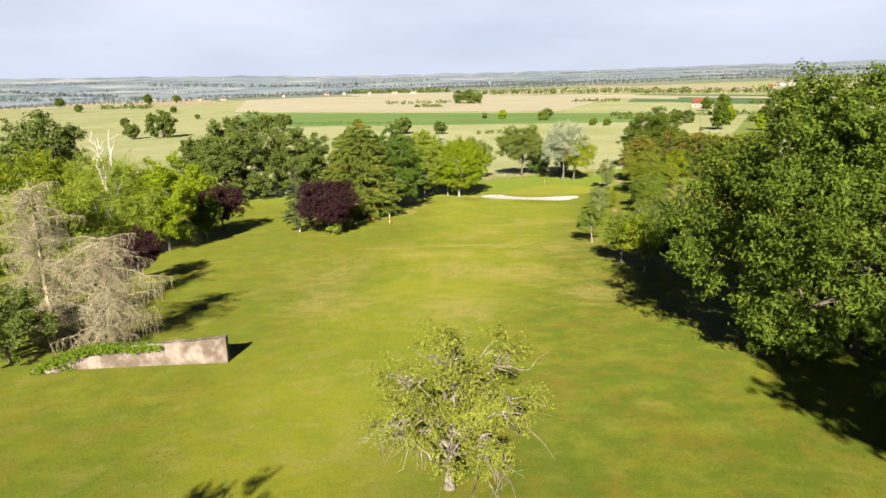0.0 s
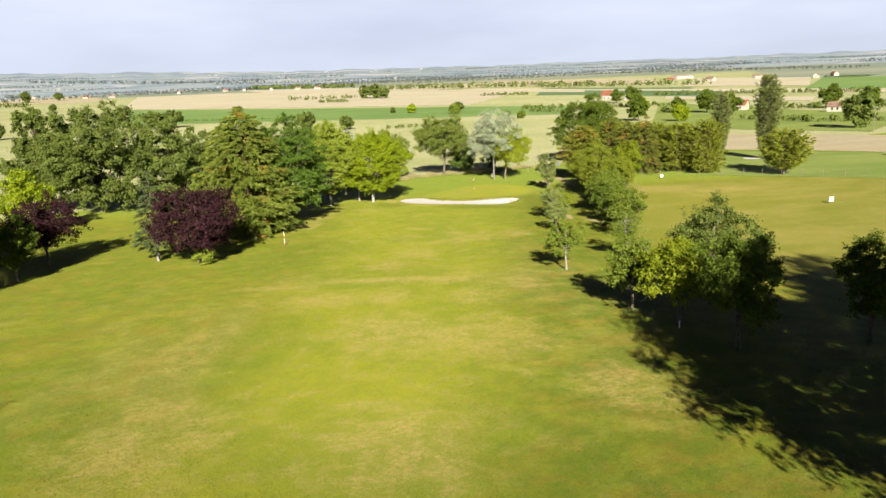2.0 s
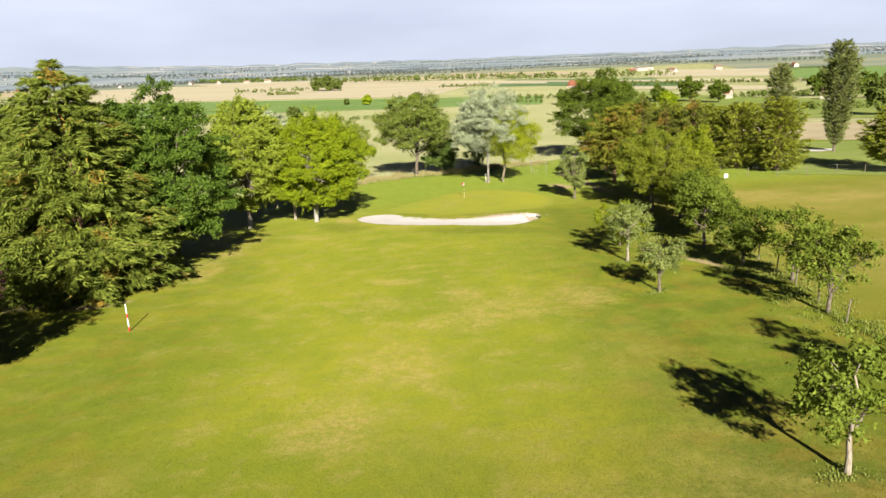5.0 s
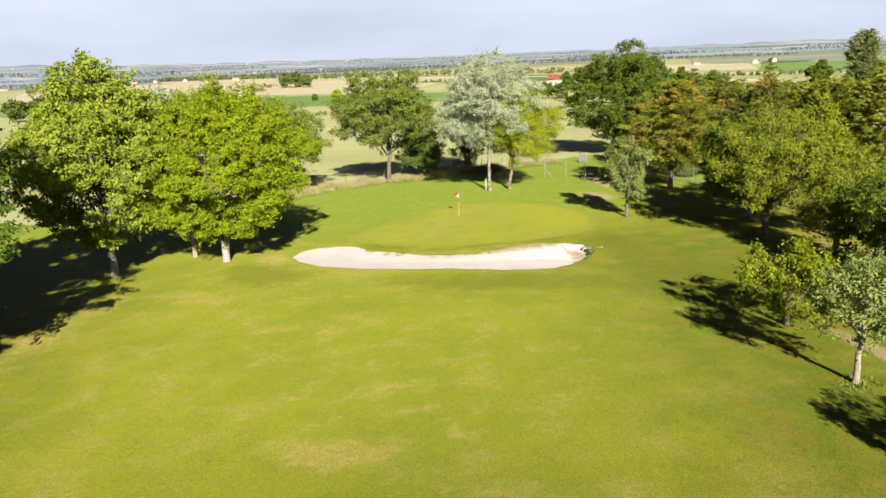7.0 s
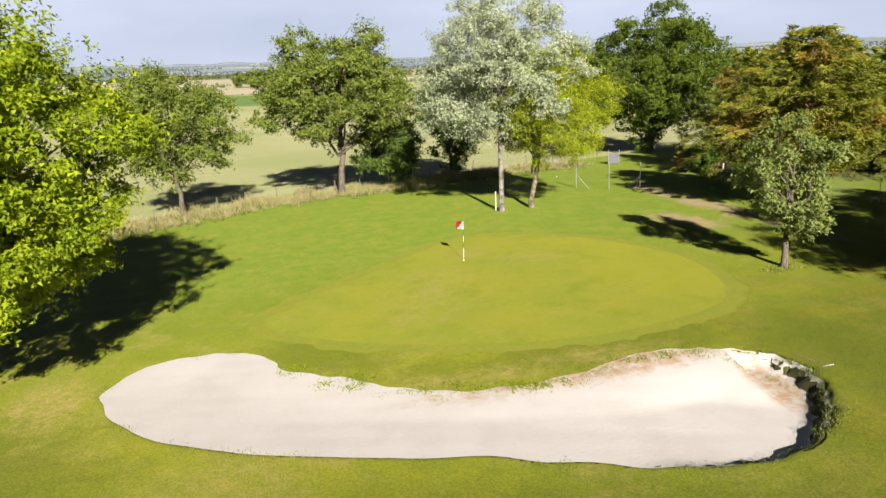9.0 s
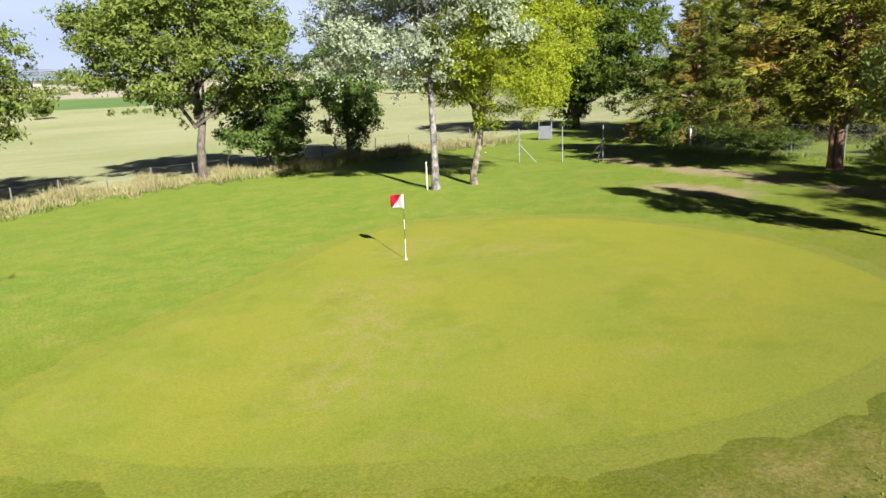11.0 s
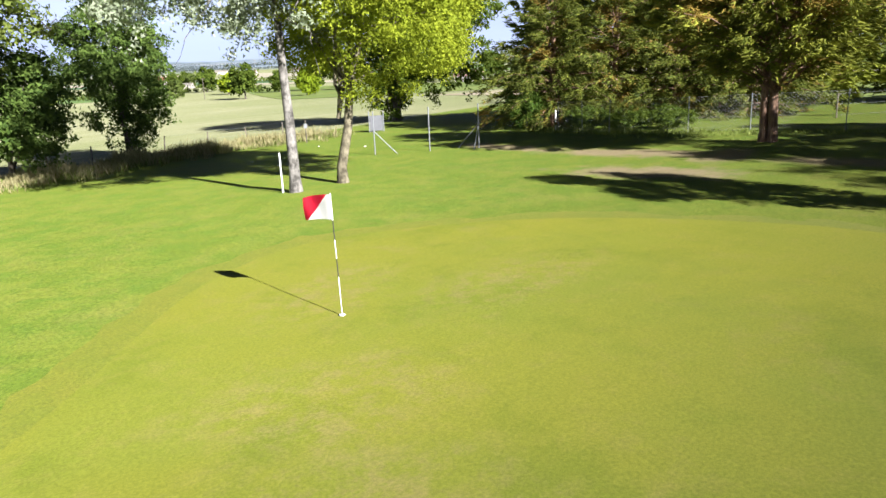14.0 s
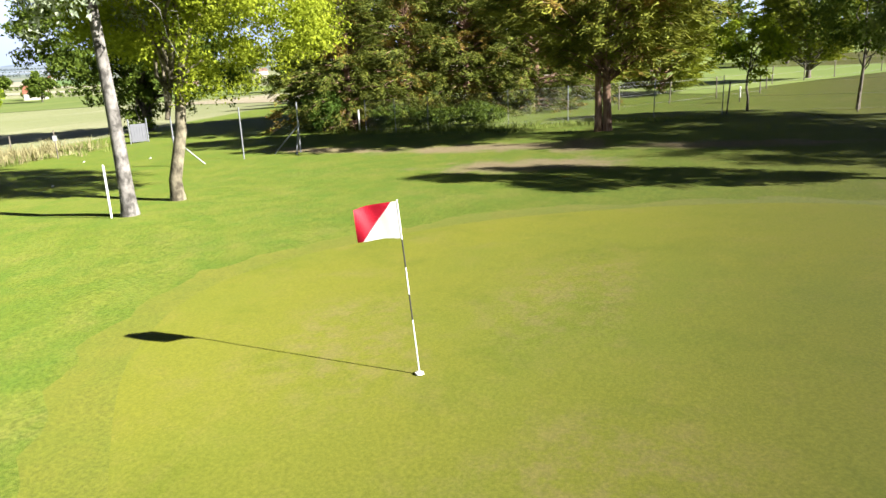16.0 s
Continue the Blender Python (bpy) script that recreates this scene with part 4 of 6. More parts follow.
plant("apple_tree", "small fruit tree beside the tee", "tree", -10.2, 6.5, broadleaf(R(26), 7.6, 5.6, 1.4, 2500, 0.16, 0.4, 18, girth=0.14), APPLE, BARK)
plant("hazel_bush", "reddish-green bush at the foot of the oak", "shrub", 20.5, 25.5, broadleaf(R(27), 3.4, 5.2, 0.2, 5000, 0.13, 0.34, 22, girth=0.08), APPLE, BARK)
plant("hazel_bush", "shaded green bush under the oak", "shrub", 19.6, 38.0, broadleaf(R(114), 3.6, 5.6, 0.1, 5500, 0.17, 0.42, 22, girth=0.08), OAK, BARK)
plant("hazel_bush", "shaded green bush under the oak", "shrub", 25.0, 36.0, broadleaf(R(115), 4.2, 6.4, 0.1, 5500, 0.18, 0.42, 22, girth=0.08), OAK, BARK)
plant("pear_tree", "gnarled sparse fruit tree with bare lichened twigs on the turf", "tree", -0.1, 23.6,
      broadleaf(R(3), 6.3, 6.8, 1.0, 17000, 0.08, 0.26, 22, (0.14, 0.3), girth=0.17, bare=140, forks=34, drop=0.3, lean=(0.55, 0.1), per=9), PEAR, PALEBARK, split=True)

# fruit trees along the range
plant("plum_tree", "dense dark green fruit tree at the orchard row", "tree", 25.0, 73.5, broadleaf(R(4), 7.6, 6.6, 0.9, 18000, 0.14, 0.38, 26, girth=0.17, drop=0.2), OAKDARK, BARK, "orchard row")
plant("apple_tree", "old apple tree with yellowing leaves and bare twigs", "tree", 20.5, 69.2, broadleaf(R(5), 6.2, 5.6, 1.5, 9000, 0.14, 0.36, 22, girth=0.15, bare=28, drop=0.3), GOLD, BARK, "orchard row")
plant("plum_tree", "tall dark fruit tree in the shade of the oak", "tree", 21.1, 63.2, broadleaf(R(8), 6.8, 5.2, 1.6, 11000, 0.14, 0.36, 24, girth=0.14, bare=8), OAK, BARK, "orchard row")
plant("plum_tree", "slim dark fruit tree in the shade of the oak", "tree", 28.5, 62.1, broadleaf(R(9), 6.4, 4.0, 1.4, 7000, 0.14, 0.36, 20, girth=0.13, bare=8), OAK, BARK, "orchard row")
plant("apple_tree", "young leafy apple tree with a slim trunk", "tree", 19.1, 73.5, broadleaf(R(6), 5.3, 4.0, 1.4, 5000, 0.13, 0.34, 18, girth=0.11, bare=8), APPLE, BARK, "orchard row")
plant("apple_tree", "round-headed small apple tree on a pale trunk", "tree", 19.5, 90.0, broadleaf(R(7), 4.7, 3.9, 1.7, 3600, 0.12, 0.32, 18, girth=0.1, bare=5), APPLE, PALEBARK, "orchard row")
plant("pear_tree", "leaning half-bare old fruit tree by the fence", "tree", 27.2, 93.6, broadleaf(R(10), 5.2, 3.6, 1.8, 1700, 0.12, 0.32, 14, girth=0.15, bare=26, lean=(-0.5, 0.4)), APPLE, WHITEBARK, "orchard row")
plant("pear_tree", "sparse fruit tree by the fence", "tree", 32.0, 106.0, broadleaf(R(11), 5.2, 4.4, 1.4, 3200, 0.14, 0.36, 18, girth=0.12, bare=14), APPLE, BARK, "orchard row")
plant("pear_tree", "sparse fruit tree by the fence", "tree", 35.0, 113.0, broadleaf(R(12), 4.8, 4.2, 1.3, 3000, 0.14, 0.36, 18, girth=0.12, bare=14), APPLE, BARK, "orchard row")
plant("apple_tree", "small pale-leaved apple tree on the fairway edge", "tree", 25.9, 114.4, broadleaf(R(13), 3.7, 3.3, 1.2, 3200, 0.10, 0.3, 18, girth=0.1, bare=16), PALEAPPLE, BARK, "orchard row")
plant("apple_tree", "small pale-leaved apple tree with a bare trunk", "tree", 28.1, 123.7, broadleaf(R(14), 4.7, 3.7, 1.6, 4200, 0.10, 0.3, 22, girth=0.11, bare=20), PALEAPPLE, PALEBARK, "orchard row", turn=40)
plant("apple_tree", "low yellow-green apple tree", "tree", 30.6, 130.4, broadleaf(R(15), 4.0, 4.4, 0.7, 4200, 0.12, 0.32, 18, girth=0.09), GOLD, BARK, "orchard row")
plant("apple_tree", "leafy apple tree by the fence", "tree", 36.3, 126.0, broadleaf(R(16), 6.2, 5.2, 1.5, 6500, 0.13, 0.34, 20, girth=0.13, bare=8), APPLE, BARK, "orchard row")
plant("apple_tree", "shrubby fruit tree in the row", "tree", 39.8, 132.6, broadleaf(R(18), 5.6, 4.8, 1.4, 5500, 0.14, 0.36, 20, girth=0.12), APPLE, BARK, "orchard row")
plant("apple_tree", "leafy apple tree by the fence", "tree", 38.2, 129.2, broadleaf(R(17), 5.6, 5.0, 1.2, 6500, 0.13, 0.34, 20, girth=0.13, bare=8), APPLE, BARK, "orchard row")
plant("apple_tree", "leafy apple tree by the fence", "tree", 41.4, 136.6, broadleaf(R(110), 5.8, 5.2, 1.0, 7000, 0.13, 0.36, 22, girth=0.13, bare=6), OAK, BARK, "orchard row")
plant("apple_tree", "low shaded fruit tree by the fence", "tree", 35.0, 118.6, broadleaf(R(111), 5.0, 4.8, 0.9, 6000, 0.13, 0.36, 22, girth=0.12, bare=6), OAK, BARK, "orchard row")
plant("walnut_tree", "spreading yellow-green tree with a forked trunk", "tree", 42.4, 140.6, broadleaf(R(19), 5.6, 5.2, 1.4, 13000, 0.11, 0.34, 26, girth=0.2, bare=18), OLIVE, BARK, "trees beside the green")
plant("walnut_tree", "spreading yellow-green tree with a forked trunk", "tree", 42.6, 147.6, broadleaf(R(20), 9.4, 8.4, 2.2, 30000, 0.11, 0.36, 40, (0.18, 0.3), girth=0.25, bare=26, forks=24), OLIVE, BARK, "trees beside the green")
plant("walnut_tree", "dense green tree in the row beside the green", "tree", 46.0, 154.0, broadleaf(R(21), 8.4, 8.4, 1.6, 16000, 0.17, 0.42, 26, girth=0.2), OAK, BARK, "trees beside the green")
plant("walnut_tree", "yellow-green tree in the row beside the green", "tree", 46.4, 145.0, broadleaf(R(112), 7.0, 5.6, 1.6, 16000, 0.11, 0.36, 28, girth=0.18), OLIVE, BARK, "trees beside the green")
plant("walnut_tree", "dense yellow-green tree in the row beside the green", "tree", 51.4, 153.6, broadleaf(R(25), 9.0, 5.2, 2.6, 9000, 0.18, 0.44, 30, girth=0.2), GOLD, BARK, "trees beside the green")
plant("apple_tree", "pale-leaved apple tree at the edge of the green", "tree", 37.9, 159.6, broadleaf(R(22), 7.3, 4.8, 1.5, 11000, 0.11, 0.3, 18, (0.2, 0.34), tall=0.6, nest=0.4, shoots=5, girth=0.15, bare=16, drop=0.5), PALEAPPLE, BARK, "trees beside the green")

# tall trees along the left of the fairway
plant("linden_tree", "dense domed linden with a limewashed trunk foot", "tree", -3.6, 157.0, broadleaf(R(30), 15.0, 11.8, 2.4, 62000, 0.17, 0.4, 80, (0.14, 0.25), tall=0.62, girth=0.25, forks=24, solid=0.7), LINDEN, BARK, "fairway trees", 1.3, girth=0.25)
plant("maple_tree", "slender yellow-green maple between two others", "tree", 1.6, 160.2, broadleaf(R(31), 12.6, 6.8, 3.4, 18000, 0.15, 0.46, 28, girth=0.17, lean=(-0.7, 0.4)), LIME, PALEBARK, "fairway trees")
plant("maple_tree", "bright lime-green maple with a whitewashed trunk", "tree", 4.1, 157.4, broadleaf(R(32), 12.3, 13.0, 2.0, 160000, 0.105, 0.28, 96, (0.13, 0.23), solid=0.75, nest=0.4, shoots=9, upright=0.95, squash=0.75, tall=0.8, girth=0.24, forks=24, lean=(0.5, 0)), LIME, PALEBARK, "fairway trees", 1.6, girth=0.24, split=True)
plant("silver_poplar", "pale silver-leaved poplar behind the maples", "tree", -1.0, 172.0, broadleaf(R(33), 14.0, 8.0, 3.0, 9000, 0.22, 0.5, 28, girth=0.2), SILVER, PALEBARK, "fairway trees")
plant("hornbeam_tree", "tall dark green broad tree beside the conifer", "tree", -9.2, 138.5, broadleaf(R(34), 17.0, 13.0, 0.8, 62000, 0.17, 0.4, 80, (0.13, 0.25), tall=0.6, solid=0.7, girth=0.22, forks=20), HORNBEAM, BARK, "fairway trees")
plant("hornbeam_tree", "dark green broad tree behind the conifers", "tree", -14.0, 147.0, broadleaf(R(35), 14.5, 9.5, 2.0, 11000, 0.28, 0.6, 34, girth=0.22), OAK, BARK, "fairway trees")
plant("cedar_tree", "broad tall conifer with feathered layered boughs", "tree", -14.8, 131.6, conifer(R(36), 18.0, 14.0, 0.4, 46, 12, 0.22, 0.25, 28, 0.3, 0.66, 0.34, 0.42, 0.6, shag=1.9), FIR, REDBARK, "fairway conifers", rust=0.04)
plant("cedar_tree", "second top of conifer foliage behind the first", "tree", -18.6, 136.4, conifer(R(37), 15.4, 9.4, 0.5, 36, 10, 0.22, 0.25, 24, 0.28, 0.64, 0.34, 0.42, 0.6, shag=1.9), FIR, REDBARK, "fairway conifers")
plant("dead_branch", "fallen conifer branch with browned needles", "branch", -12.4, 126.4, broadleaf(R(118), 0.9, 1.7, 0.05, 900, 0.1, 0.25, 10, girth=0.03), RUST, REDBARK)
plant("spruce_tree", "slim grey-green spruce with a limewashed foot", "tree", -23.2, 113.4, conifer(R(38), 10.8, 5.0, 1.5, 22, 7, 0.2, 0.24, 11, 0.17, 0.7, 0.1), BLUEFIR, BARK, "fairway conifers", 1.1, girth=0.17)
plant("purple_plum", "wide purple-leaved cherry plum with suckers at its foot", "tree", -17.7, 110.2, broadleaf(R(39), 8.6, 11.0, 1.7, 26000, 0.16, 0.42, 42, (0.2, 0.34), girth=0.2, forks=22, squash=0.9), PLUM, BARK)
plant("sucker_bush", "green suckers at the foot of the purple plum", "shrub", -17.0, 108.6, broadleaf(R(113), 1.9, 2.4, 0.1, 1600, 0.12, 0.28, 12, girth=0.04), LINDEN, BARK)
plant("oak_tree", "broad grey-green oak at the field edge", "tree", -47.0, 169.0, broadleaf(R(40), 20.5, 22.0, 0.8, 44000, 0.34, 0.75, 90, (0.12, 0.22), solid=0.7, girth=0.5, forks=24), OAKDARK, BARK, "oaks at the field edge")
plant("oak_tree", "broad grey-green oak at the field edge", "tree", -34.0, 171.0, broadleaf(R(41), 17.5, 15.0, 0.6, 26000, 0.34, 0.75, 60, (0.14, 0.25), solid=0.7, girth=0.4), OAKDARK, BARK, "oaks at the field edge")
plant("oak_tree", "broad grey-green oak at the field edge", "tree", -57.0, 172.0, broadleaf(R(42), 15.5, 14.0, 0.5, 20000, 0.34, 0.75, 56, (0.14, 0.25), solid=0.7, girth=0.4), OAKDARK, BARK, "oaks at the field edge")
plant("maple_tree", "bright lime-green small maple", "tree", -50.0, 144.0, broadleaf(R(43), 10.5, 8.4, 2.0, 8000, 0.24, 0.5, 26, girth=0.16), LIME, BARK)
plant("purple_plum", "purple-leaved cherry plum among green trees", "tree", -36.6, 116.2, broadleaf(R(44), 8.2, 9.0, 1.5, 11000, 0.17, 0.44, 32, girth=0.18), PLUM, BARK)
plant("holly_tree", "round dark green tree on a short pale stem", "tree", -36.4, 107.2, broadleaf(R(45), 7.0, 5.0, 1.4, 5500, 0.18, 0.42, 22, girth=0.1), OAK, PALEBARK)
plant("maple_tree", "bright lime-green maple in the wood beside the tee", "tree", -39.0, 98.6, broadleaf(R(46), 13.6, 10.4, 1.4, 34000, 0.17, 0.5, 38, (0.18, 0.3), girth=0.18, forks=20), LIME, BARK)
plant("birch_tree", "weeping birch with a dead white top", "tree", -44.5, 94.0, broadleaf(R(47), 14.6, 13.5, 0.8, 42000, 0.13, 0.5, 44, girth=0.17, drop=0.9, bare=10, dead=5), LINDEN, BIRCHBARK)
plant("willow_tree", "yellow-green tree in the wood beside the tee", "tree", -52.5, 92.0, broadleaf(R(48), 15.0, 12.5, 0.6, 24000, 0.2, 0.55, 34, girth=0.2, drop=0.4), GOLD, BARK, "wood beside the tee")
plant("willow_tree", "yellow-green tree in the wood beside the tee", "tree", -62.0, 88.0, broadleaf(R(49), 14.0, 11.0, 1.0, 10000, 0.24, 0.6, 30, girth=0.2), LIME, BARK, "wood beside the tee")
plant("willow_tree", "grey-green tree in the wood beside the tee", "tree", -50.0, 110.0, broadleaf(R(50), 14.0, 12.0, 1.0, 16000, 0.24, 0.6, 30, girth=0.2), LINDEN, BARK, "wood beside the tee")
plant("willow_tree", "green tree in the wood beside the tee", "tree", -60.0, 118.0, broadleaf(R(51), 12.0, 11.0, 1.0, 9000, 0.28, 0.6, 30, girth=0.2), LINDEN, BARK, "wood beside the tee")
plant("oak_tree", "big dark oak above the wood beside the tee", "tree", -78.0, 138.0, broadleaf(R(52), 22.0, 19.0, 1.5, 18000, 0.42, 0.95, 40, (0.2, 0.34), girth=0.5), OAKDARK, BARK)
plant("purple_plum", "small dark purple plum on a pale stem", "tree", -31.8, 71.6, broadleaf(R(53), 6.3, 5.2, 1.7, 7000, 0.13, 0.36, 26, girth=0.1, tall=0.8), PLUM, WHITEBARK)
plant("willow_tree", "grey-green tree in the wood beside the tee", "tree", -46.5, 80.0, broadleaf(R(57), 12.0, 11.0, 0.4, 26000, 0.17, 0.55, 30, girth=0.18, drop=0.4), LINDEN, BARK, "wood beside the tee")
plant("willow_tree", "yellow-green tree in the wood beside the tee", "tree", -56.5, 74.0, broadleaf(R(58), 11.5, 10.0, 0.6, 9000, 0.24, 0.6, 30, girth=0.18), GOLD, BARK, "wood beside the tee")
plant("willow_tree", "green tree in the wood beside the tee", "tree", -46.0, 64.0, broadleaf(R(59), 8.5, 8.5, 0.4, 8000, 0.22, 0.55, 28, girth=0.16), LINDEN, BARK, "wood beside the tee")
plant("elder_bush", "elder bush with creamy flower heads", "shrub", -38.5, 66.0, broadleaf(R(54), 6.0, 6.0, 0.2, 12000, 0.14, 0.4, 22, girth=0.1), LINDEN, BARK)
plant("hazel_bush", "green thicket between the wood and the dead conifers", "shrub", -42.5, 83.0, broadleaf(R(116), 5.4, 7.0, 0.1, 14000, 0.15, 0.4, 30, girth=0.08), APPLE, BARK, "wood beside the tee")
plant("hazel_bush", "yellow-green thicket between the wood and the dead conifers", "shrub", -39.5, 76.0, broadleaf(R(117), 4.2, 5.6, 0.1, 9000, 0.14, 0.4, 26, girth=0.08), GOLD, BARK, "wood beside the tee")
plant("laurel_bush", "dark evergreen bush against the old wall", "shrub", -28.0, 42.6, broadleaf(R(55), 4.6, 5.4, 0.2, 7000, 0.15, 0.36, 24, girth=0.1), OAKDARK, BARK)
plant("laurel_bush", "dark evergreen bush behind the old wall", "shrub", -36.0, 48.0, broadleaf(R(56), 5.0, 7.0, 0.2, 6000, 0.18, 0.42, 24, girth=0.1), OAKDARK, BARK)

# trees round the green
plant("oak_tree", "young oak in the boundary hedge behind the green", "tree", 9.6, 190.0, broadleaf(R(60), 11.4, 10.4, 2.6, 26000, 0.155, 0.5, 34, (0.2, 0.32), girth=0.2, bare=12), OAKMID, BARK, "boundary trees", split=True)
plant("oak_tree", "tall round-crowned tree with a leaning trunk in the boundary hedge", "tree", 22.6, 195.0, broadleaf(R(61), 13.7, 13.6, 4.2, 50000, 0.165, 0.52, 48, (0.17, 0.3), girth=0.3, forks=26, bare=20, lean=(-0.1, 0)), OAKMID, BARK, "boundary trees", split=True)
plant("holly_tree", "round dark evergreen in the boundary hedge", "tree", 27.6, 198.4, broadleaf(R(62), 6.8, 7.0, 0.5, 15000, 0.17, 0.4, 32, girth=0.14), HOLLY, BARK, "boundary trees")
plant("poplar_tree", "dark tree in the boundary hedge, pale where leaves turn", "tree", 35.2, 203.2, broadleaf(R(63), 11.0, 6.8, 0.2, 26000, 0.15, 0.42, 36, girth=0.15), HOLLY, BARK, "boundary trees")
plant("silver_poplar", "airy silver-leaved white poplar with a pale trunk", "tree", 31.4, 179.2, broadleaf(R(64), 14.6, 12.2, 3.9, 80000, 0.105, 0.4, 64, (0.15, 0.26), limb=0.2, low=0.45, girth=0.19, bare=26, forks=34, lean=(0.2, 0.5), kink=0.006), SILVER, WHITEBARK, "boundary trees", split=True)
plant("ash_tree", "yellow-green drooping tree on a lichened trunk", "tree", 34.0, 180.0, broadleaf(R(65), 11.6, 9.0, 2.9, 84000, 0.08, 0.36, 60, (0.16, 0.27), solid=0.6, girth=0.19, drop=0.38, lean=(1.4, -1.1), kink=0.008), ASH, YELLOWBARK, "boundary trees", split=True)
plant("oak_tree", "big dark green oak beside the gateway", "tree", 62.6, 209.3, broadleaf(R(66), 17.2, 18.6, 0.8, 70000, 0.21, 0.5, 72, (0.17, 0.28), solid=0.65, tall=0.95, shoots=1.2, girth=0.4, forks=24), OAK, BARK)

plant("hazel_bush", "bright green bush at the foot of the conifers", "shrub", 54.6, 187.6, broadleaf(R(119), 2.4, 2.6, 0.1, 5000, 0.09, 0.26, 18, girth=0.05), HORNBEAM, BARK)

for bx, by, bh, bw, sd in ((54.8, 183.4, 1.1, 2.6, 120), (55.0, 180.6, 0.8, 2.8, 121), (55.4, 178.0, 0.9, 2.8, 122)):
    plant("bramble_bush", "low dark tangle of brambles behind the wire fence", "shrub", bx, by, broadleaf(R(sd), bh, bw, 0.05, 3000, 0.1, 0.28, 18, girth=0.03, bare=40), OAK, BARK, "brambles behind the fence")

# conifers beside the green
plant("cypress_tree", "old cypress with browned sprays and a double trunk", "tree", 48.4, 169.85, conifer(R(70), 11.0, 8.0, 2.0, 34, 10, 0.45, 0.14, 46, 0.2, 0.62, 0.9, 0.55, 0.7, shag=1.9, twin=0.33), CYPRESS, REDBARK, "conifers beside the green", rust=0.16, turn=75)
for sx, sy, sh, sw, sd in ((56.5, 187.0, 10.0, 7.4, 71), (59.8, 184.4, 12.4, 7.6, 72), (62.6, 181.5, 11.2, 7.6, 73), (65.2, 177.5, 12.4, 7.8, 74)):
    plant("cypress_tree", "dark drooping cypress behind the wire fence", "tree", sx, sy, conifer(R(sd), sh, sw, 0.3, 32, 9, 0.5, 0.14, 40, 0.24, 0.85, 0.85, 0.6, 0.7, shag=1.9, skirt=True), FIRDARK, REDBARK, "conifers beside the green", rust=0.1)
for sx, sy, sh, sw, sd in ((60.2, 190.0, 10.0, 6.4, 75), (63.8, 185.4, 9.8, 6.4, 76), (67.0, 180.6, 9.6, 6.4, 77), (70.0, 175.2, 9.6, 6.6, 78), (73.2, 169.4, 10.0, 6.8, 79)):
    plant("thuja_tree", "bushy yellow-green thuja in the hedge", "tree", sx + 2.5, sy + 1.0, conifer(R(sd), sh, sw + 1.0, 0.2, 30, 10, -0.1, 0.26, 15, 0.2, 0.42, 0.95, 0.35, 0.5, shag=1.0, skirt=True), THUJA, REDBARK, "thuja hedge")
plant("poplar_tree", "tall narrow poplar behind the hedge", "tree", 89.2, 189.0, conifer(R(80), 15.6, 3.8, 0.8, 60, 7, 0.0, 0.3, 9, 0.2, 0.8, 1.5, 0.3, 0.7, shag=1.6, spindle=True), POPLAR, BARK, "poplars")
plant("poplar_tree", "tall narrow poplar behind the hedge", "tree", 99.8, 187.0, conifer(R(81), 18.8, 5.4, 0.8, 66, 8, 0.0, 0.3, 9, 0.24, 0.8, 1.5, 0.3, 0.7, shag=1.6, spindle=True), POPLAR, BARK, "poplars")
plant("yew_bush", "bushy yellow-green conifer behind the range fence", "shrub", 87.0, 159.6, conifer(R(82), 8.6, 9.6, 0.2, 20, 10, -0.1, 0.28, 18, 0.2, 0.5, 0.75, 0.3, 0.5, shag=0.8), THUJA, BARK)
plant("oak_tree", "young tree on the far fairway", "tree", 56.2, 164.4, broadleaf(R(83), 4.2, 3.4, 1.9, 900, 0.16, 0.34, 12, girth=0.06), LIME, BARK)
plant("maple_tree", "young dark tree on a thin straight stem", "tree", 55.1, 159.8, broadleaf(R(84), 7.0, 4.8, 2.0, 6500, 0.12, 0.34, 22, girth=0.08), OAK, BARK)
plant("poplar_tree", "dark upright tree beyond the range", "tree", 126.0, 159.4, broadleaf(R(85), 11.0, 6.6, 0.6, 5000, 0.3, 0.6, 30, tall=0.6, girth=0.2), OAKDARK, BARK)
plant("willow_tree", "grey-green tree beyond the range", "tree", 143.0, 168.0, broadleaf(R(86), 10.0, 11.0, 0.6, 5000, 0.34, 0.7, 28, girth=0.2), OAK, BARK)
plant("willow_tree", "grey-green tree beyond the range", "tree", 155.0, 176.0, broadleaf(R(87), 10.0, 10.0, 0.6, 4000, 0.34, 0.7, 26, girth=0.2), APPLE, BARK)


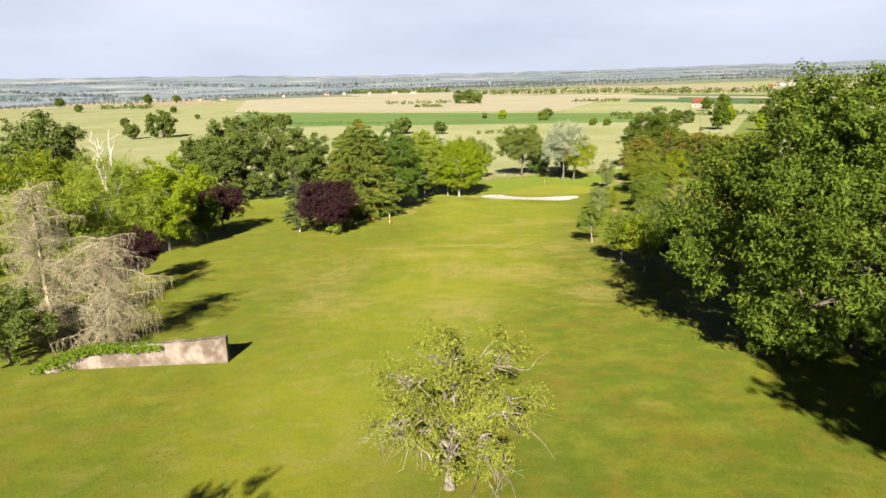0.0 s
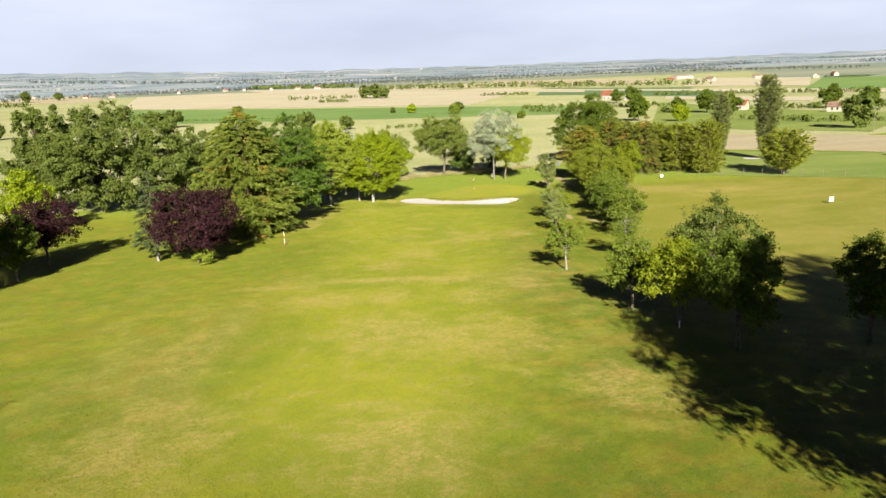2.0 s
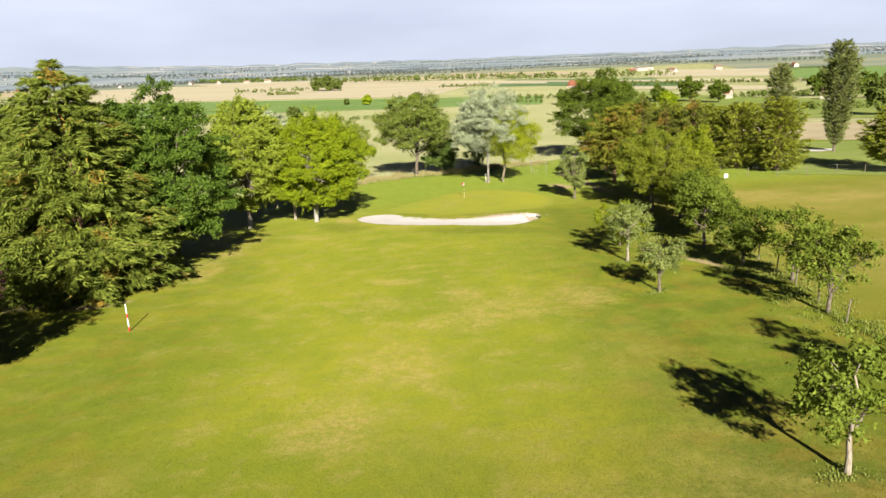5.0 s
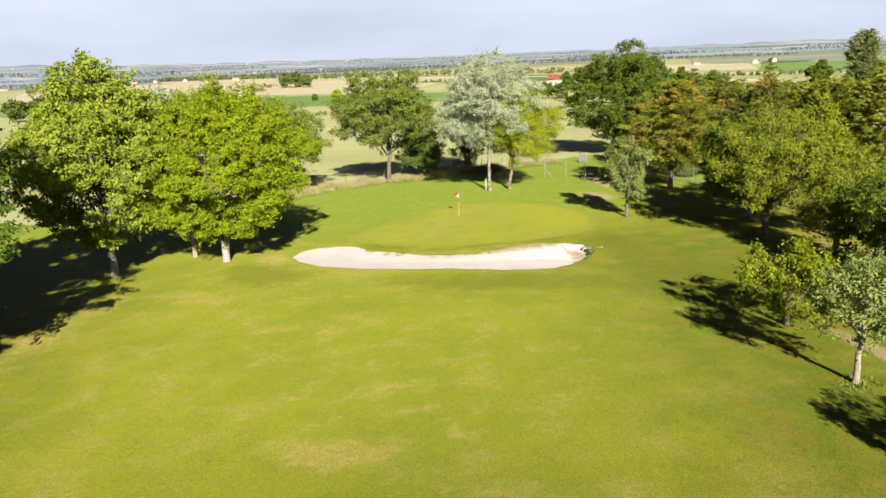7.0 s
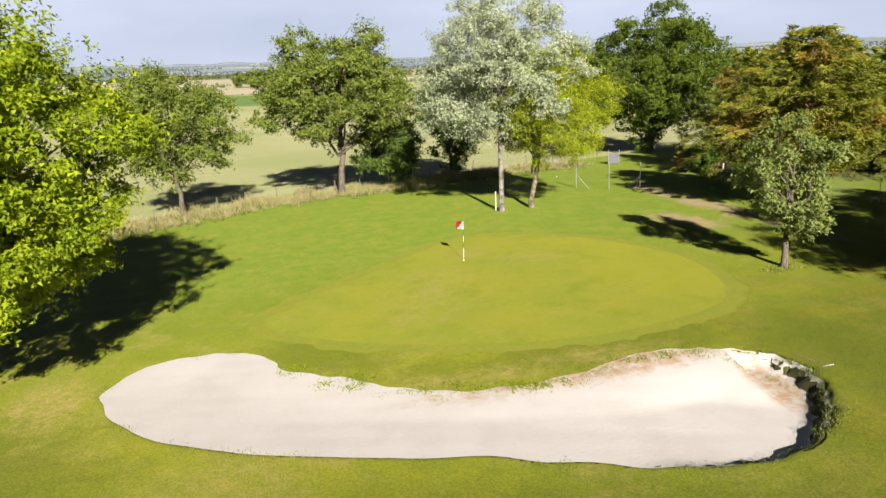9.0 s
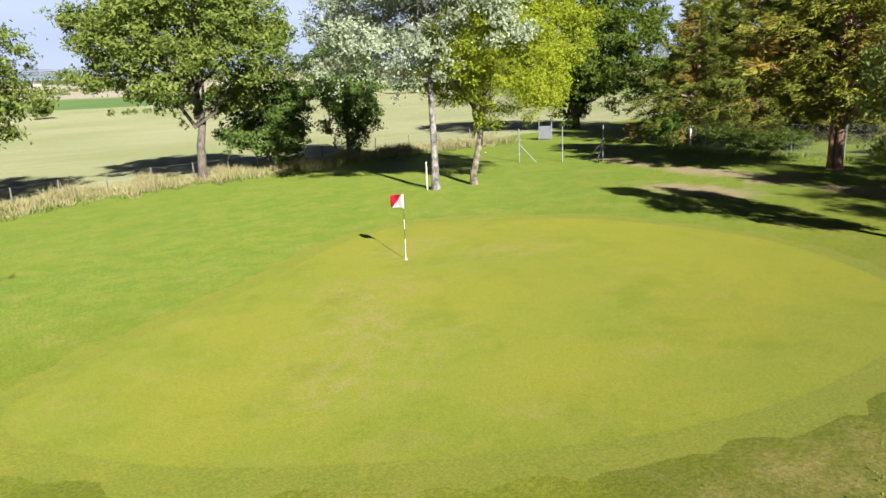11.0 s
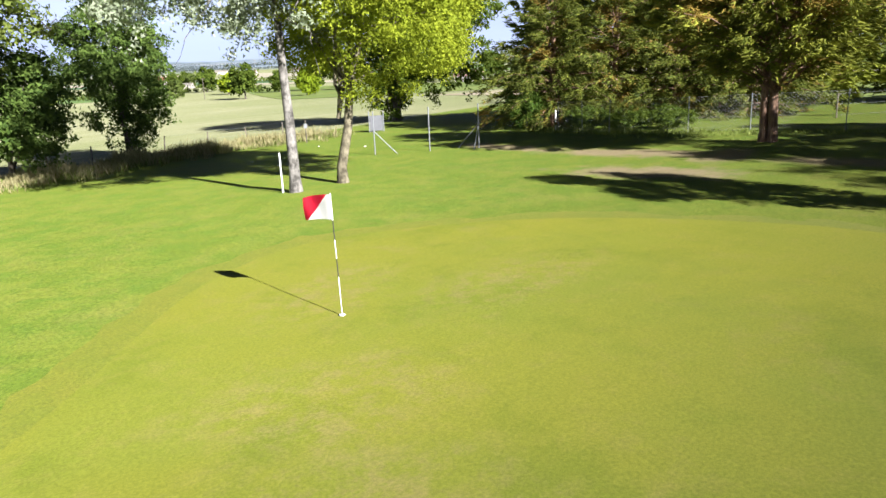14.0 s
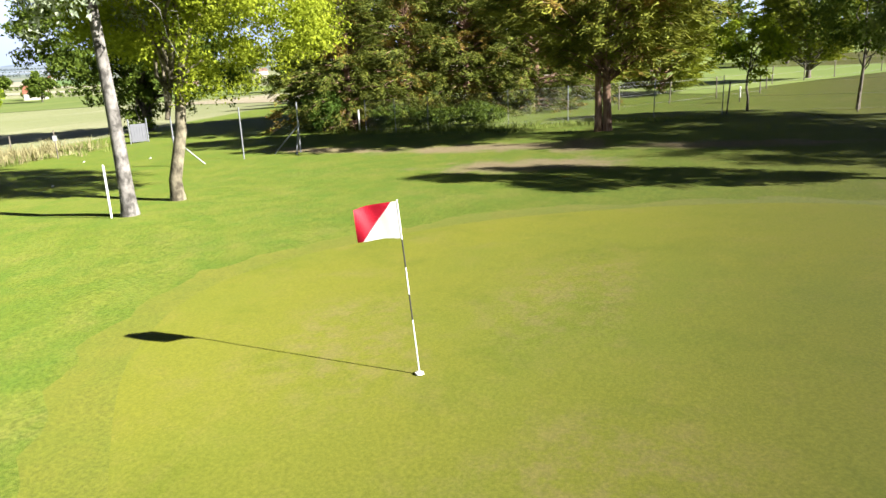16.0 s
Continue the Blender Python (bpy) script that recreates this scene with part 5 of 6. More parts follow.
def dead_conifer(name, x, y, h, w, seed):
    """Standing dead conifer: bare drooping boughs and hanging twigs."""
    rng = R(seed)
    wood = [tube([[0, 0, -0.3], [0, 0, h * 0.5], [0.1, 0, h]], [0.2, 0.12, 0.02], 8)]
    fine = []
    for i in range(26):
        s = i / 25
        z = 0.5 + (h - 0.6) * s
        for k in range(7):
            az = rng.uniform(0, 2 * math.pi)
            L = w / 2 * (0.45 + 0.55 * (1 - s) ** 0.5) * rng.uniform(0.15, 1.25) ** 1.3 * (1 + 0.35 * math.sin(2 * az + seed)) + 0.3
            d = np.array([math.cos(az), math.sin(az), 0.0])
            lift = rng.uniform(-0.15, 0.7)
            t = np.linspace(0, 1, 6)
            line = d * (L * t)[:, None] + np.array([0, 0, 1]) * (z + lift * L * t - 0.38 * L * t ** 2)[:, None]
            wood.append(tube(line, np.linspace(0.04, 0.01, 6), 4))
            for _ in range(int(8 + L * 13)):
                f = rng.uniform(0.2, 1.0)
                a = d * (L * f) + np.array([0, 0, z + lift * L * f - 0.38 * L * f * f])
                sway = np.array([-d[1], d[0], 0]) * rng.normal() * 0.9 + d * rng.uniform(-0.3, 0.6)
                b = a + sway * rng.uniform(0.2, 0.8) + np.array([0, 0, rng.uniform(-1.1, 0.15)])
                fine.append(tube([a, b], [0.013, 0.005], 3))
    ob = thing(name, x, y, at(x, y), "standing dead conifer with bare beige drooping twigs", "tree", "dead conifers")
    under("trunk", quads_mesh("trunk", *join(wood), DEADWOOD), ob)
    under("brushwood", quads_mesh("brushwood", *join(fine), DEADWOOD), ob, kind="stuff")


dead_conifer("dead_conifer", -22.8, 45.8, 7.6, 6.6, 90)
dead_conifer("dead_conifer", -29.8, 51.0, 11.0, 7.4, 91)
dead_conifer("dead_conifer", -34.5, 46.5, 8.0, 8.4, 92)

# ---- trees of the plain ----
FAR_KINDS = []
for k, (seed, hh, ww, mat) in enumerate(((100, 9.0, 10.0, OAKDARK), (101, 8.0, 7.5, OAKDARK), (102, 10.0, 8.5, OAK), (103, 6.0, 5.5, LIME), (104, 7.0, 8.0, APPLE))):
    FAR_KINDS.append((hh, broadleaf(R(seed), hh, ww, 1.0, 1500, 0.75, 1.0, 20, girth=0.25, forks=5), mat))
FAR_MASTERS = {}


def far_tree(kind, x, y, h, label="round dark field tree", group="trees of the plain"):
    hh, geo, mat = FAR_KINDS[kind]
    s = h / hh
    m = Matrix.Translation((x, y, at(x, y))) @ Matrix.Rotation((x * 7.3 + y) % 6.28, 4, "Z") @ Matrix.Diagonal((s, s, s, 1))
    if kind not in FAR_MASTERS:
        ob = thing("field_tree", x, y, 0, label, "tree", group)
        under("trunk", quads_mesh("trunk", *join(geo[0]), BARK), ob)
        under("crown", quads_mesh("crown", *geo[1], mat), ob)
        FAR_MASTERS[kind] = ob
        ob.matrix_basis = m
        return ob
    src = FAR_MASTERS[kind]
    keep = src.matrix_basis.copy()
    src.scale = (1, 1, 1)
    ob = copy_thing(src, m)
    src.matrix_basis = keep
    return tagged(ob, label, "tree", group)


for kind, x, y, h in ((0, -214, 556, 19), (1, -237, 556, 11), (0, 34, 1096, 17), (0, 46, 1080, 18), (1, 59, 1062, 15), (1, -142, 592, 13), (1, -130, 601, 13),
                      (1, -24, 489, 11), (1, 1.5, 475, 8), (1, 97, 632, 8), (4, 89, 602, 8), (1, 43, 661, 5), (3, 58, 645, 7), (3, 179, 393, 8), (2, 228, 457, 14),
                      (2, 232, 434, 12), (2, 165, 416, 13), (2, 304, 445, 14), (0, 201, 287, 12), (2, 292, 396, 13), (1, -948, 1824, 22), (0, -704, 1764, 22), (1, -654, 1820, 18),
                      (1, -665, 1342, 14), (4, 110, 508, 5), (4, 118, 500, 5), (3, 200, 493, 9), (2, 225, 565, 14), (2, 240, 640, 12), (2, 280, 705, 12), (0, 275, 690, 10),
                      (2, 215, 470, 10), (1, -420, 1150, 10), (1, -300, 900, 6), (0, -330, 760, 9), (1, 340, 420, 10), (2, 360, 400, 12), (0, 380, 385, 10), (2, 300, 300, 12), (2, 330, 320, 12), (2, 166, 500, 9), (0, 172, 492, 8)):
    far_tree(kind, x, y, h)


def plain_z(x, y):
    return max(at(x, y), float(hill_z(math.hypot(x, y), math.atan2(x, y))))


def belt(points, h, seed, wide=12.0, step=9.0):
    """Sprays of one band of far trees along a line."""
    rng = R(seed)
    out = []
    for (x0, y0), (x1, y1) in zip(points[:-1], points[1:]):
        L = math.hypot(x1 - x0, y1 - y0)
        k = max(2, int(L / step))
        for f in np.linspace(0, 1, k):
            x, y = x0 + (x1 - x0) * f + rng.normal() * wide * 0.4, y0 + (y1 - y0) * f + rng.normal() * wide * 0.4
            hh = h * rng.uniform(0.55, 1.15)
            n = 14 if hh > 5 else 26
            d = unit(rng.normal(size=(n, 3)))
            d[:, 2] = np.abs(d[:, 2]) * rng.choice([1, 1, -0.6], n)
            pos = np.array([x, y, plain_z(x, y) + hh * 0.5]) + d * np.array([hh * 0.45, hh * 0.45, hh * 0.5])
            out.append(leaf_quads(pos, d + 0.4 * rng.normal(size=(n, 3)), rng, hh * 0.42, hh * 0.32))
    return out


def hedges():
    near = []
    for i, (pts, h) in enumerate((([(25, 461), (44, 466)], 2.5), ([(143, 575), (167, 542)], 3), ([(-31, 1019), (5, 991)], 4), ([(186, 990), (240, 944)], 4), ([(210, 483), (217, 473)], 4),
                                  ([(206, 376), (216, 335), (250, 300)], 3), ([(260, 480), (300, 440), (350, 395)], 4), ([(150, 620), (250, 560)], 3.5),
                                  ([(-150, 700), (-20, 640)], 1.6), ([(330, 760), (480, 620)], 4), ([(330, 1180), (520, 1010)], 9), ([(60, 1500), (240, 1350)], 10), ([(250, 1340), (420, 1190)], 9), ([(-260, 2150), (30, 1800)], 11), ([(-700, 1500), (-560, 1420)], 9), ([(-80, 1150), (20, 1110)], 6))):
        near += belt(pts, h, 200 + i, 2.0 if h < 5 else 7.0, 2.4 if h < 5 else 4.5)
    tagged(new("hedgerows", quads_mesh("hedgerows", *join(near), OAKDARK)), "dark field hedges between the crops", "hedge", kind="stuff")
    far = []
    rng = R(300)
    for i in range(95):
        az = radians(rng.uniform(-42, 88))
        r = rng.uniform(2000, 4000)
        x, y = r * math.sin(az), 100 + r * math.cos(az)
        turn = rng.normal() * 0.35
        L = rng.uniform(120, 420) * (0.6 + r / 4000)
        tx, ty = math.cos(az + turn) * L, -math.sin(az + turn) * L
        far += belt([(x - tx, y - ty), (x, y), (x + tx, y + ty)], rng.uniform(4, 7.5), 400 + i, 8.0, 6.0)
    for i, pts in enumerate(([(-1900, 3000), (-1100, 2500)], [(-1500, 2400), (-900, 2300)], [(-1300, 3300), (-300, 3000)])):
        far += belt(pts, 13, 600 + i, 18.0, 11.0)
    tagged(new("far_woods", quads_mesh("far_woods", *join(far), HAZED_WOODS)), "bands of far woodland with haze tinted into the leaves", "woods", kind="stuff")


hedges()

# ---- things on the course ----
def flagstick():
    x, y = 24.84, 167.98
    z = at(x, y) + 0.04
    ob = thing("flagstick", x, y, z, "striped golf flagstick with a red and white flag in the hole", "flagstick")
    lean = Vector((0.06, 0.11, 1)).normalized()
    cup = bmesh.new()
    bmesh.ops.create_cone(cup, cap_ends=True, segments=28, radius1=0.056, radius2=0.052, depth=0.014, matrix=Matrix.Translation((0, 0, 0.004)))
    part("cup_rim", cup, WHITE, ob, "white rim of the hole")
    cuts = (0, 0.66, 0.97, 1.29, 1.62, 2.08)
    for k, (a, b) in enumerate(zip(cuts[:-1], cuts[1:])):
        part("pole_band", rod_bm(0.009, lean * a, lean * b, 10), WHITE if k % 2 == 0 else BLACK, ob, "white band of the pole" if k % 2 == 0 else "black band of the pole")
    # flag cloth, halved on the diagonal, blowing away from the pole
    out = Vector((-0.48, 0.88, 0)).normalized()
    for name, mat, red in (("flag_white", WHITE, False), ("flag_red", RED, True)):
        bm = bmesh.new()
        n = 12
        rows = []
        for j in range(n + 1):
            v = j / n
            cut = 0.14 + 0.74 * v
            row = []
            for i in range(n + 1):
                u = cut + (1 - cut) * i / n if red else cut * i / n
                p = lean * (2.06 - (0.43 - 0.05 * u) * v) + out * (0.50 * u) + Vector((0, 0, -0.07 * u * u))
                p += Vector((-out.y, out.x, 0)) * 0.035 * math.sin(u * 7 + v * 2.5) * u
                row.append(bm.verts.new(p))
            rows.append(row)
        for ra, rb in zip(rows[:-1], rows[1:]):
            for i in range(n):
                bm.faces.new((ra[i], ra[i + 1], rb[i + 1], rb[i]))
        bmesh.ops.solidify(bm, geom=bm.faces[:], thickness=0.004)
        part(name, bm, mat, ob, "red half of the flag" if red else "white half of the flag")
    return ob


flagstick()


def stake(name, x, y, h, r, mat, label, category="stake", group=""):
    ob = thing(name, x, y, at(x, y), label, category, group)
    part("post", rod_bm(r, (0, 0, -0.1), (0, 0, h - r), 12), mat, ob)
    part("tip", rod_bm(r, (0, 0, h - r), (0, 0, h + r * 0.4), 12, None, r * 0.35), mat, ob)
    return ob


stake("boundary_stake", 31.1, 179.55, 1.33, 0.03, WHITE, "white painted boundary stake beside a tree", "stake", "white stakes")
stake("boundary_stake", 54.2, 185.0, 1.2, 0.05, WHITE, "white painted boundary stake at the fence", "stake", "white stakes")
stake("boundary_stake", -9.2, 140.6, 1.9, 0.04, WHITE, "white stake under the trees", "stake", "white stakes")


stake("ground_peg", 8.1, 87.8, 0.18, 0.028, BLACK, "short dark peg standing in the fairway", "peg")


stake("boundary_stake", 20.1, 68.3, 0.5, 0.04, WHITE, "short white stake under the fruit trees", "stake", "white stakes")


def bunker_rake():
    """Rake left lying on the turf at the lip."""
    x, y = 30.35, 150.1
    ob = thing("bunker_rake", x, y, at(x, y), "sand rake with dark handle and pale head by the bunker", "rake")
    lift = lambda dx, dy, up: (dx, dy, at(x + dx, y + dy) - at(x, y) + up)
    part("handle", rod_bm(0.018, lift(-0.05, 0.45, 0.06), lift(0.12, -0.55, 0.05), 8), WOODPOST, ob, "dark wooden handle")
    head = part("head", rod_bm(0.018, lift(-0.05, -0.58, 0.05), lift(0.36, -0.56, 0.05), 8), LIMEWASH, ob, "greyed white rake head")
    for k in range(8):
        a = -0.03 + k * 0.052
        part("tine", rod_bm(0.006, lift(a, -0.58, 0.05), lift(a, -0.61, 0.0), 6), WHITE, head)


bunker_rake()


def marker():
    x, y = -8.9, 118.6
    ob = thing("distance_marker", x, y, at(x, y), "red and white banded distance post on the fairway", "marker post")
    for k in range(6):
        part("band", rod_bm(0.04, (0, 0, k * 0.3 - (0.1 if k == 0 else 0)), (0, 0, k * 0.3 + 0.3), 14), RED if k in (0, 3) else WHITE, ob, "red band" if k in (0, 3) else "white band")
    part("cap", rod_bm(0.046, (0, 0, 1.8), (0, 0, 1.83), 14), WHITE, ob)


marker()


def ball_sign(x, y, s):
    ob = thing("target_board", x, y, at(x, y), "small white target board on the practice range", "target board", "range targets")
    part("board", box_bm(s, 0.08, s, 0, 0, 0.25, 0.02), WHITE, ob)
    part("leg", box_bm(0.06, 0.06, 0.3, -s * 0.3, 0, -0.05), WOODPOST, ob)
    part("leg", box_bm(0.06, 0.06, 0.3, s * 0.3, 0, -0.05), WOODPOST, ob)


ball_sign(63.4, 164.8, 0.6)
ball_sign(70.0, 122.0, 0.7)


def wall():
    """Stub of an old rendered stone wall: broken down at one end, squared at the other."""
    ax, ay, bx, by = -13.6, 41.4, -24.6, 40.6
    L, n, m = math.hypot(bx - ax, by - ay), 90, 14
    ob = thing("garden_wall", ax, ay, at(ax, ay), "old pinkish stone wall stub with worn render and a broken end", "wall", turn=math.degrees(math.atan2(by - ay, bx - ax)))
    bm = bmesh.new()
    rows = []
    for i in range(n + 1):
        u = i / n
        x = L * u
        gx, gy = ax + (bx - ax) * u, ay + (by - ay) * u
        base = at(gx, gy) - at(ax, ay) - 0.25
        top = 1.62 - 0.22 * min(1, u * 1.3) + 0.10 * noise.noise((x * 0.8, 3, 0)) + 0.07 * noise.noise((x * 3, 5, 0))
        if u > 0.72:
            top -= 1.0 * ((u - 0.72) / 0.28) ** 1.3
        if u < 0.03:
            top += 0.06
        thick = 0.33
        ring = []
        for j in range(m + 1):
            f = j / m
            z = base + (top - base) * f
            ring.append((x, thick + 0.05 * noise.noise((x * 1.1, f * 2.2, 1)) + 0.02 * noise.noise((x * 5, f * 9, 2)) - 0.05 * f, z))
        for f in (0.33, 0.67):
            ring.append((x, thick * (1 - 2 * f), top + 0.05 * noise.noise((x * 2, f * 3, 7))))
        for j in range(m, -1, -1):
            f = j / m
            z = base + (top - base) * f
            ring.append((x, -thick - 0.05 * noise.noise((x * 1.1, f * 2.2, 11)) - 0.02 * noise.noise((x * 5, f * 9, 12)) + 0.05 * f, z))
        rows.append([bm.verts.new(p) for p in ring])
    for a, b in zip(rows[:-1], rows[1:]):
        for j in range(len(a) - 1):
            bm.faces.new((a[j], b[j], b[j + 1], a[j + 1]))
    bm.faces.new(rows[0])
    bm.faces.new(rows[-1][::-1])
    bmesh.ops.recalc_face_normals(bm, faces=bm.faces[:])
    part("masonry", bm, STONE, ob)
    rng = R(500)
    for k in range(9):
        s = rng.uniform(0.25, 0.5)
        bm = bmesh.new()
        bmesh.ops.create_icosphere(bm, subdivisions=2, radius=s)
        for v in bm.verts:
            v.co *= 0.8 + 0.3 * noise.noise(v.co * 3 + Vector((k, 0, 0)))
            v.co.z *= 0.65
        px, py = L + rng.uniform(-1.4, 0.8), rng.uniform(-0.7, 0.7)
        ma = ob.matrix_world @ Vector((px, py, 0))
        bmesh.ops.translate(bm, verts=bm.verts, vec=(px, py, at(ma.x, ma.y) - at(ax, ay) + s * 0.25))
        part("fallen_stone", bm, STONE, ob)
    # ivy along the coping and over the broken end
    pos, nor = [], []
    for _ in range(5200):
        u = 1.06 - 0.72 * rng.uniform(0, 1) ** 1.6
        heavy = 1.0 if u > 0.82 else 0.15
        x, f = L * u, rng.uniform(0, 1)
        top = 1.42 - (0.9 * max(0, (u - 0.72) / 0.28) ** 1.3)
        back = rng.uniform(-0.75, 0.42) if u < 0.78 else rng.uniform(-0.9, 0.75)
        z = top + rng.uniform(-0.05, 0.12) - abs(back) * 0.35 if rng.uniform() < 0.6 else rng.uniform(top - heavy * 1.1, top)
        gx, gy = ax + (bx - ax) * u, ay + (by - ay) * u
        pos.append((x, -back if rng.uniform() < 0.5 or u < 0.78 else rng.choice([-0.42, 0.42]), z + 0.6 * (at(gx, gy) - at(ax, ay))))
        nor.append((rng.normal() * 0.5, rng.normal() * 0.7, 0.7 + rng.normal() * 0.4))
    v, f = leaf_quads(np.array(pos), np.array(nor), rng, 0.16, 0.13)
    ivy = thing("ivy", ax, ay, at(ax, ay), "ivy mat creeping over the old wall", "ivy", turn=math.degrees(math.atan2(by - ay, bx - ax)))
    under("leaves", quads_mesh("leaves", v, f, IVY), ivy)


wall()


# ---- fences ----
def wire_fence(points, h, spacing, post_mat, post_r, label, strands=4, net=0.0, seed=0, jitter=0.0):
    """Posts along a line, strands of wire and, where asked, a woven net."""
    rng = R(seed)
    x0, y0 = points[0]
    ob = thing("wire_fence", x0, y0, 0, label, "fence")
    spots = []
    for (ax, ay), (bx, by) in zip(points[:-1], points[1:]):
        k = max(1, round(math.hypot(bx - ax, by - ay) / spacing))
        spots += [(ax + (bx - ax) * i / k, ay + (by - ay) * i / k) for i in range(k)]
    spots.append(points[-1])
    me = None
    for x, y in spots:
        if me is None:
            bm = rod_bm(post_r, (0, 0, -0.2), (0, 0, h), 8)
            me = bpy.data.meshes.new("post")
            bm.to_mesh(me)
            bm.free()
            me.materials.append(post_mat)
        p = under("post", me, ob)
        p.matrix_local = pose(x - x0, y - y0, at(x, y), rng.normal() * jitter, rng.normal() * jitter, 0)
    pieces = []
    for s in range(strands):
        zz = h * (0.12 + 0.84 * s / max(1, strands - 1))
        line = [(x - x0, y - y0, at(x, y) + zz) for x, y in spots]
        pieces.append(tube(line, [0.004] * len(line), 4))
    if net:
        for (ax, ay), (bx, by) in zip(spots[:-1], spots[1:]):
            L = math.hypot(bx - ax, by - ay)
            d = np.array([(bx - ax) / L, (by - ay) / L])
            za, zb = at(ax, ay), at(bx, by)
            for s in np.arange(-h, L, net):
                for up in (1, -1):
                    s0, s1 = max(0, s), min(L, s + h)
                    if s1 <= s0:
                        continue
                    z0, z1 = (s0 - s), (s1 - s)
                    if up < 0:
                        z0, z1 = h - z0, h - z1
                    a = np.array([ax - x0 + d[0] * s0, ay - y0 + d[1] * s0, za + (zb - za) * s0 / L + 0.03 + z0 * 0.96])
                    b = np.array([ax - x0 + d[0] * s1, ay - y0 + d[1] * s1, za + (zb - za) * s1 / L + 0.03 + z1 * 0.96])
                    pieces.append(tube([a, b], [0.0036, 0.0036], 3))
    under("wire", quads_mesh("wire", *join(pieces), WIRE), ob, "grey fence wire")
    return ob


wire_fence([(-2.0, 184.5), (7.6, 189.8), (14.4, 195.0), (22.3, 197.0), (27.0, 198.8), (38.0, 204.5), (48.0, 206.0)], 1.15, 3.0, WOODPOST, 0.045, "old wooden post and wire fence along the meadow", 3, 0, 1, 3.0)
wire_fence([(52.8, 183.8), (51.3, 179.4), (52.2, 175.4), (52.7, 172.5), (53.2, 168.5), (54.4, 165.5)], 1.8, 3.0, GALV, 0.022, "tall grey chain-link fence before the conifers", 4, 0.17, 2, 0.6)
wire_fence([(54.4, 165.3), (53.6, 160.0), (52.0, 150.0), (49.0, 140.0)], 1.5, 4.2, WOODPOST, 0.035, "low wire fence beside the track", 3, 0, 3, 1.5)
wire_fence([(62.0, 171.5), (71.0, 163.6), (80.0, 162.6), (88.0, 155.4), (98, 150)], 1.4, 4.0, WOODPOST, 0.04, "wire fence at the end of the range", 3, 0, 4, 1.0)
wire_fence([(29.4, 94.8), (28.6, 89.6), (27.6, 84.0)], 1.7, 5.5, WOODPOST, 0.055, "short run of old range fence", 3, 0, 5, 2.0)
wire_fence([(31.5, 104.0), (36.0, 116.0), (40.0, 128.0), (45.0, 140.0)], 1.4, 4.0, WOODPOST, 0.045, "old range fence between the fruit trees", 3, 0, 6, 2.0)


def braced_post(x, y, dx, dy, h=2.35, struts=1):
    ob = thing("gate_post", x, y, at(x, y), "thin galvanised fence post with a diagonal strut", "fence post", "bare fence posts")
    part("post", rod_bm(0.032, (0, 0, -0.2), (0, 0, h), 10), GALV, ob)
    if struts:
        part("strut", rod_bm(0.026, (dx, dy, -0.05), (0, 0, h * 0.55), 8), GALV, ob)
        part("clamp", rod_bm(0.05, (0, 0, h * 0.52), (0, 0, h * 0.58), 10), GALV, ob)
    if struts > 1:
        part("strut", rod_bm(0.026, (-dy * 0.5, dx * 0.5, -0.05), (0, 0, h * 0.55), 8), GALV, ob)
    return ob


braced_post(40.85, 186.35, 0.75, -0.95, 2.15)
braced_post(42.8, 184.4, 0, 0, 2.2, 0)
braced_post(44.6, 182.7, -0.35, 1.15, 2.2, 2)


def gate():
    x, y = 52.0, 199.6
    ob = thing("metal_gate", x, y, at(x, y), "grey sheet-metal gate panel leaning at the gateway", "gate", turn=-30)
    part("sheet", box_bm(0.96, 0.03, 1.1, 0, 0, 0.08, 0.006), SHEETMETAL, ob)
    for sx in (-0.54, 0.54):
        part("post", rod_bm(0.04, (sx, 0, -0.2), (sx, 0, 1.5), 10), GALV, ob)
    for k in range(6):
        part("rib", box_bm(0.03, 0.02, 1.09, -0.4 + k * 0.16, -0.026, 0.02), SHEETMETAL, ob)


gate()


def small_sign(x, y, turn):
    ob = thing("notice_board", x, y, at(x, y), "small grey notice on a post by the hedge", "sign")
    ob.matrix_world = pose(x, y, at(x, y), 0, 0, turn)
    part("post", rod_bm(0.03, (0, 0, -0.2), (0, 0, 1.5), 8), WOODPOST, ob)
    part("board", box_bm(0.22, 0.03, 0.28, 0, -0.05, 0.95, 0.006), GALV, ob)


small_sign(44.7, 198.0, -30)


def paper_scrap(x, y, seed):
    rng = R(seed)
    ob = thing("paper_scrap", x, y, at(x, y), "crumpled white paper scrap lying on the grass", "litter", "scraps on the grass")
    bm = bmesh.new()
    bmesh.ops.create_icosphere(bm, subdivisions=2, radius=0.065)
    for v in bm.verts:
        v.co *= rng.uniform(0.7, 1.15)
        v.co.z = v.co.z * 0.45 + 0.03
    part("paper", bm, WHITE, ob)


for k, (x, y) in enumerate(((42.6, 193.7), (43.3, 190.2), (36.3, 188.1))):
    paper_scrap(x, y, 700 + k)


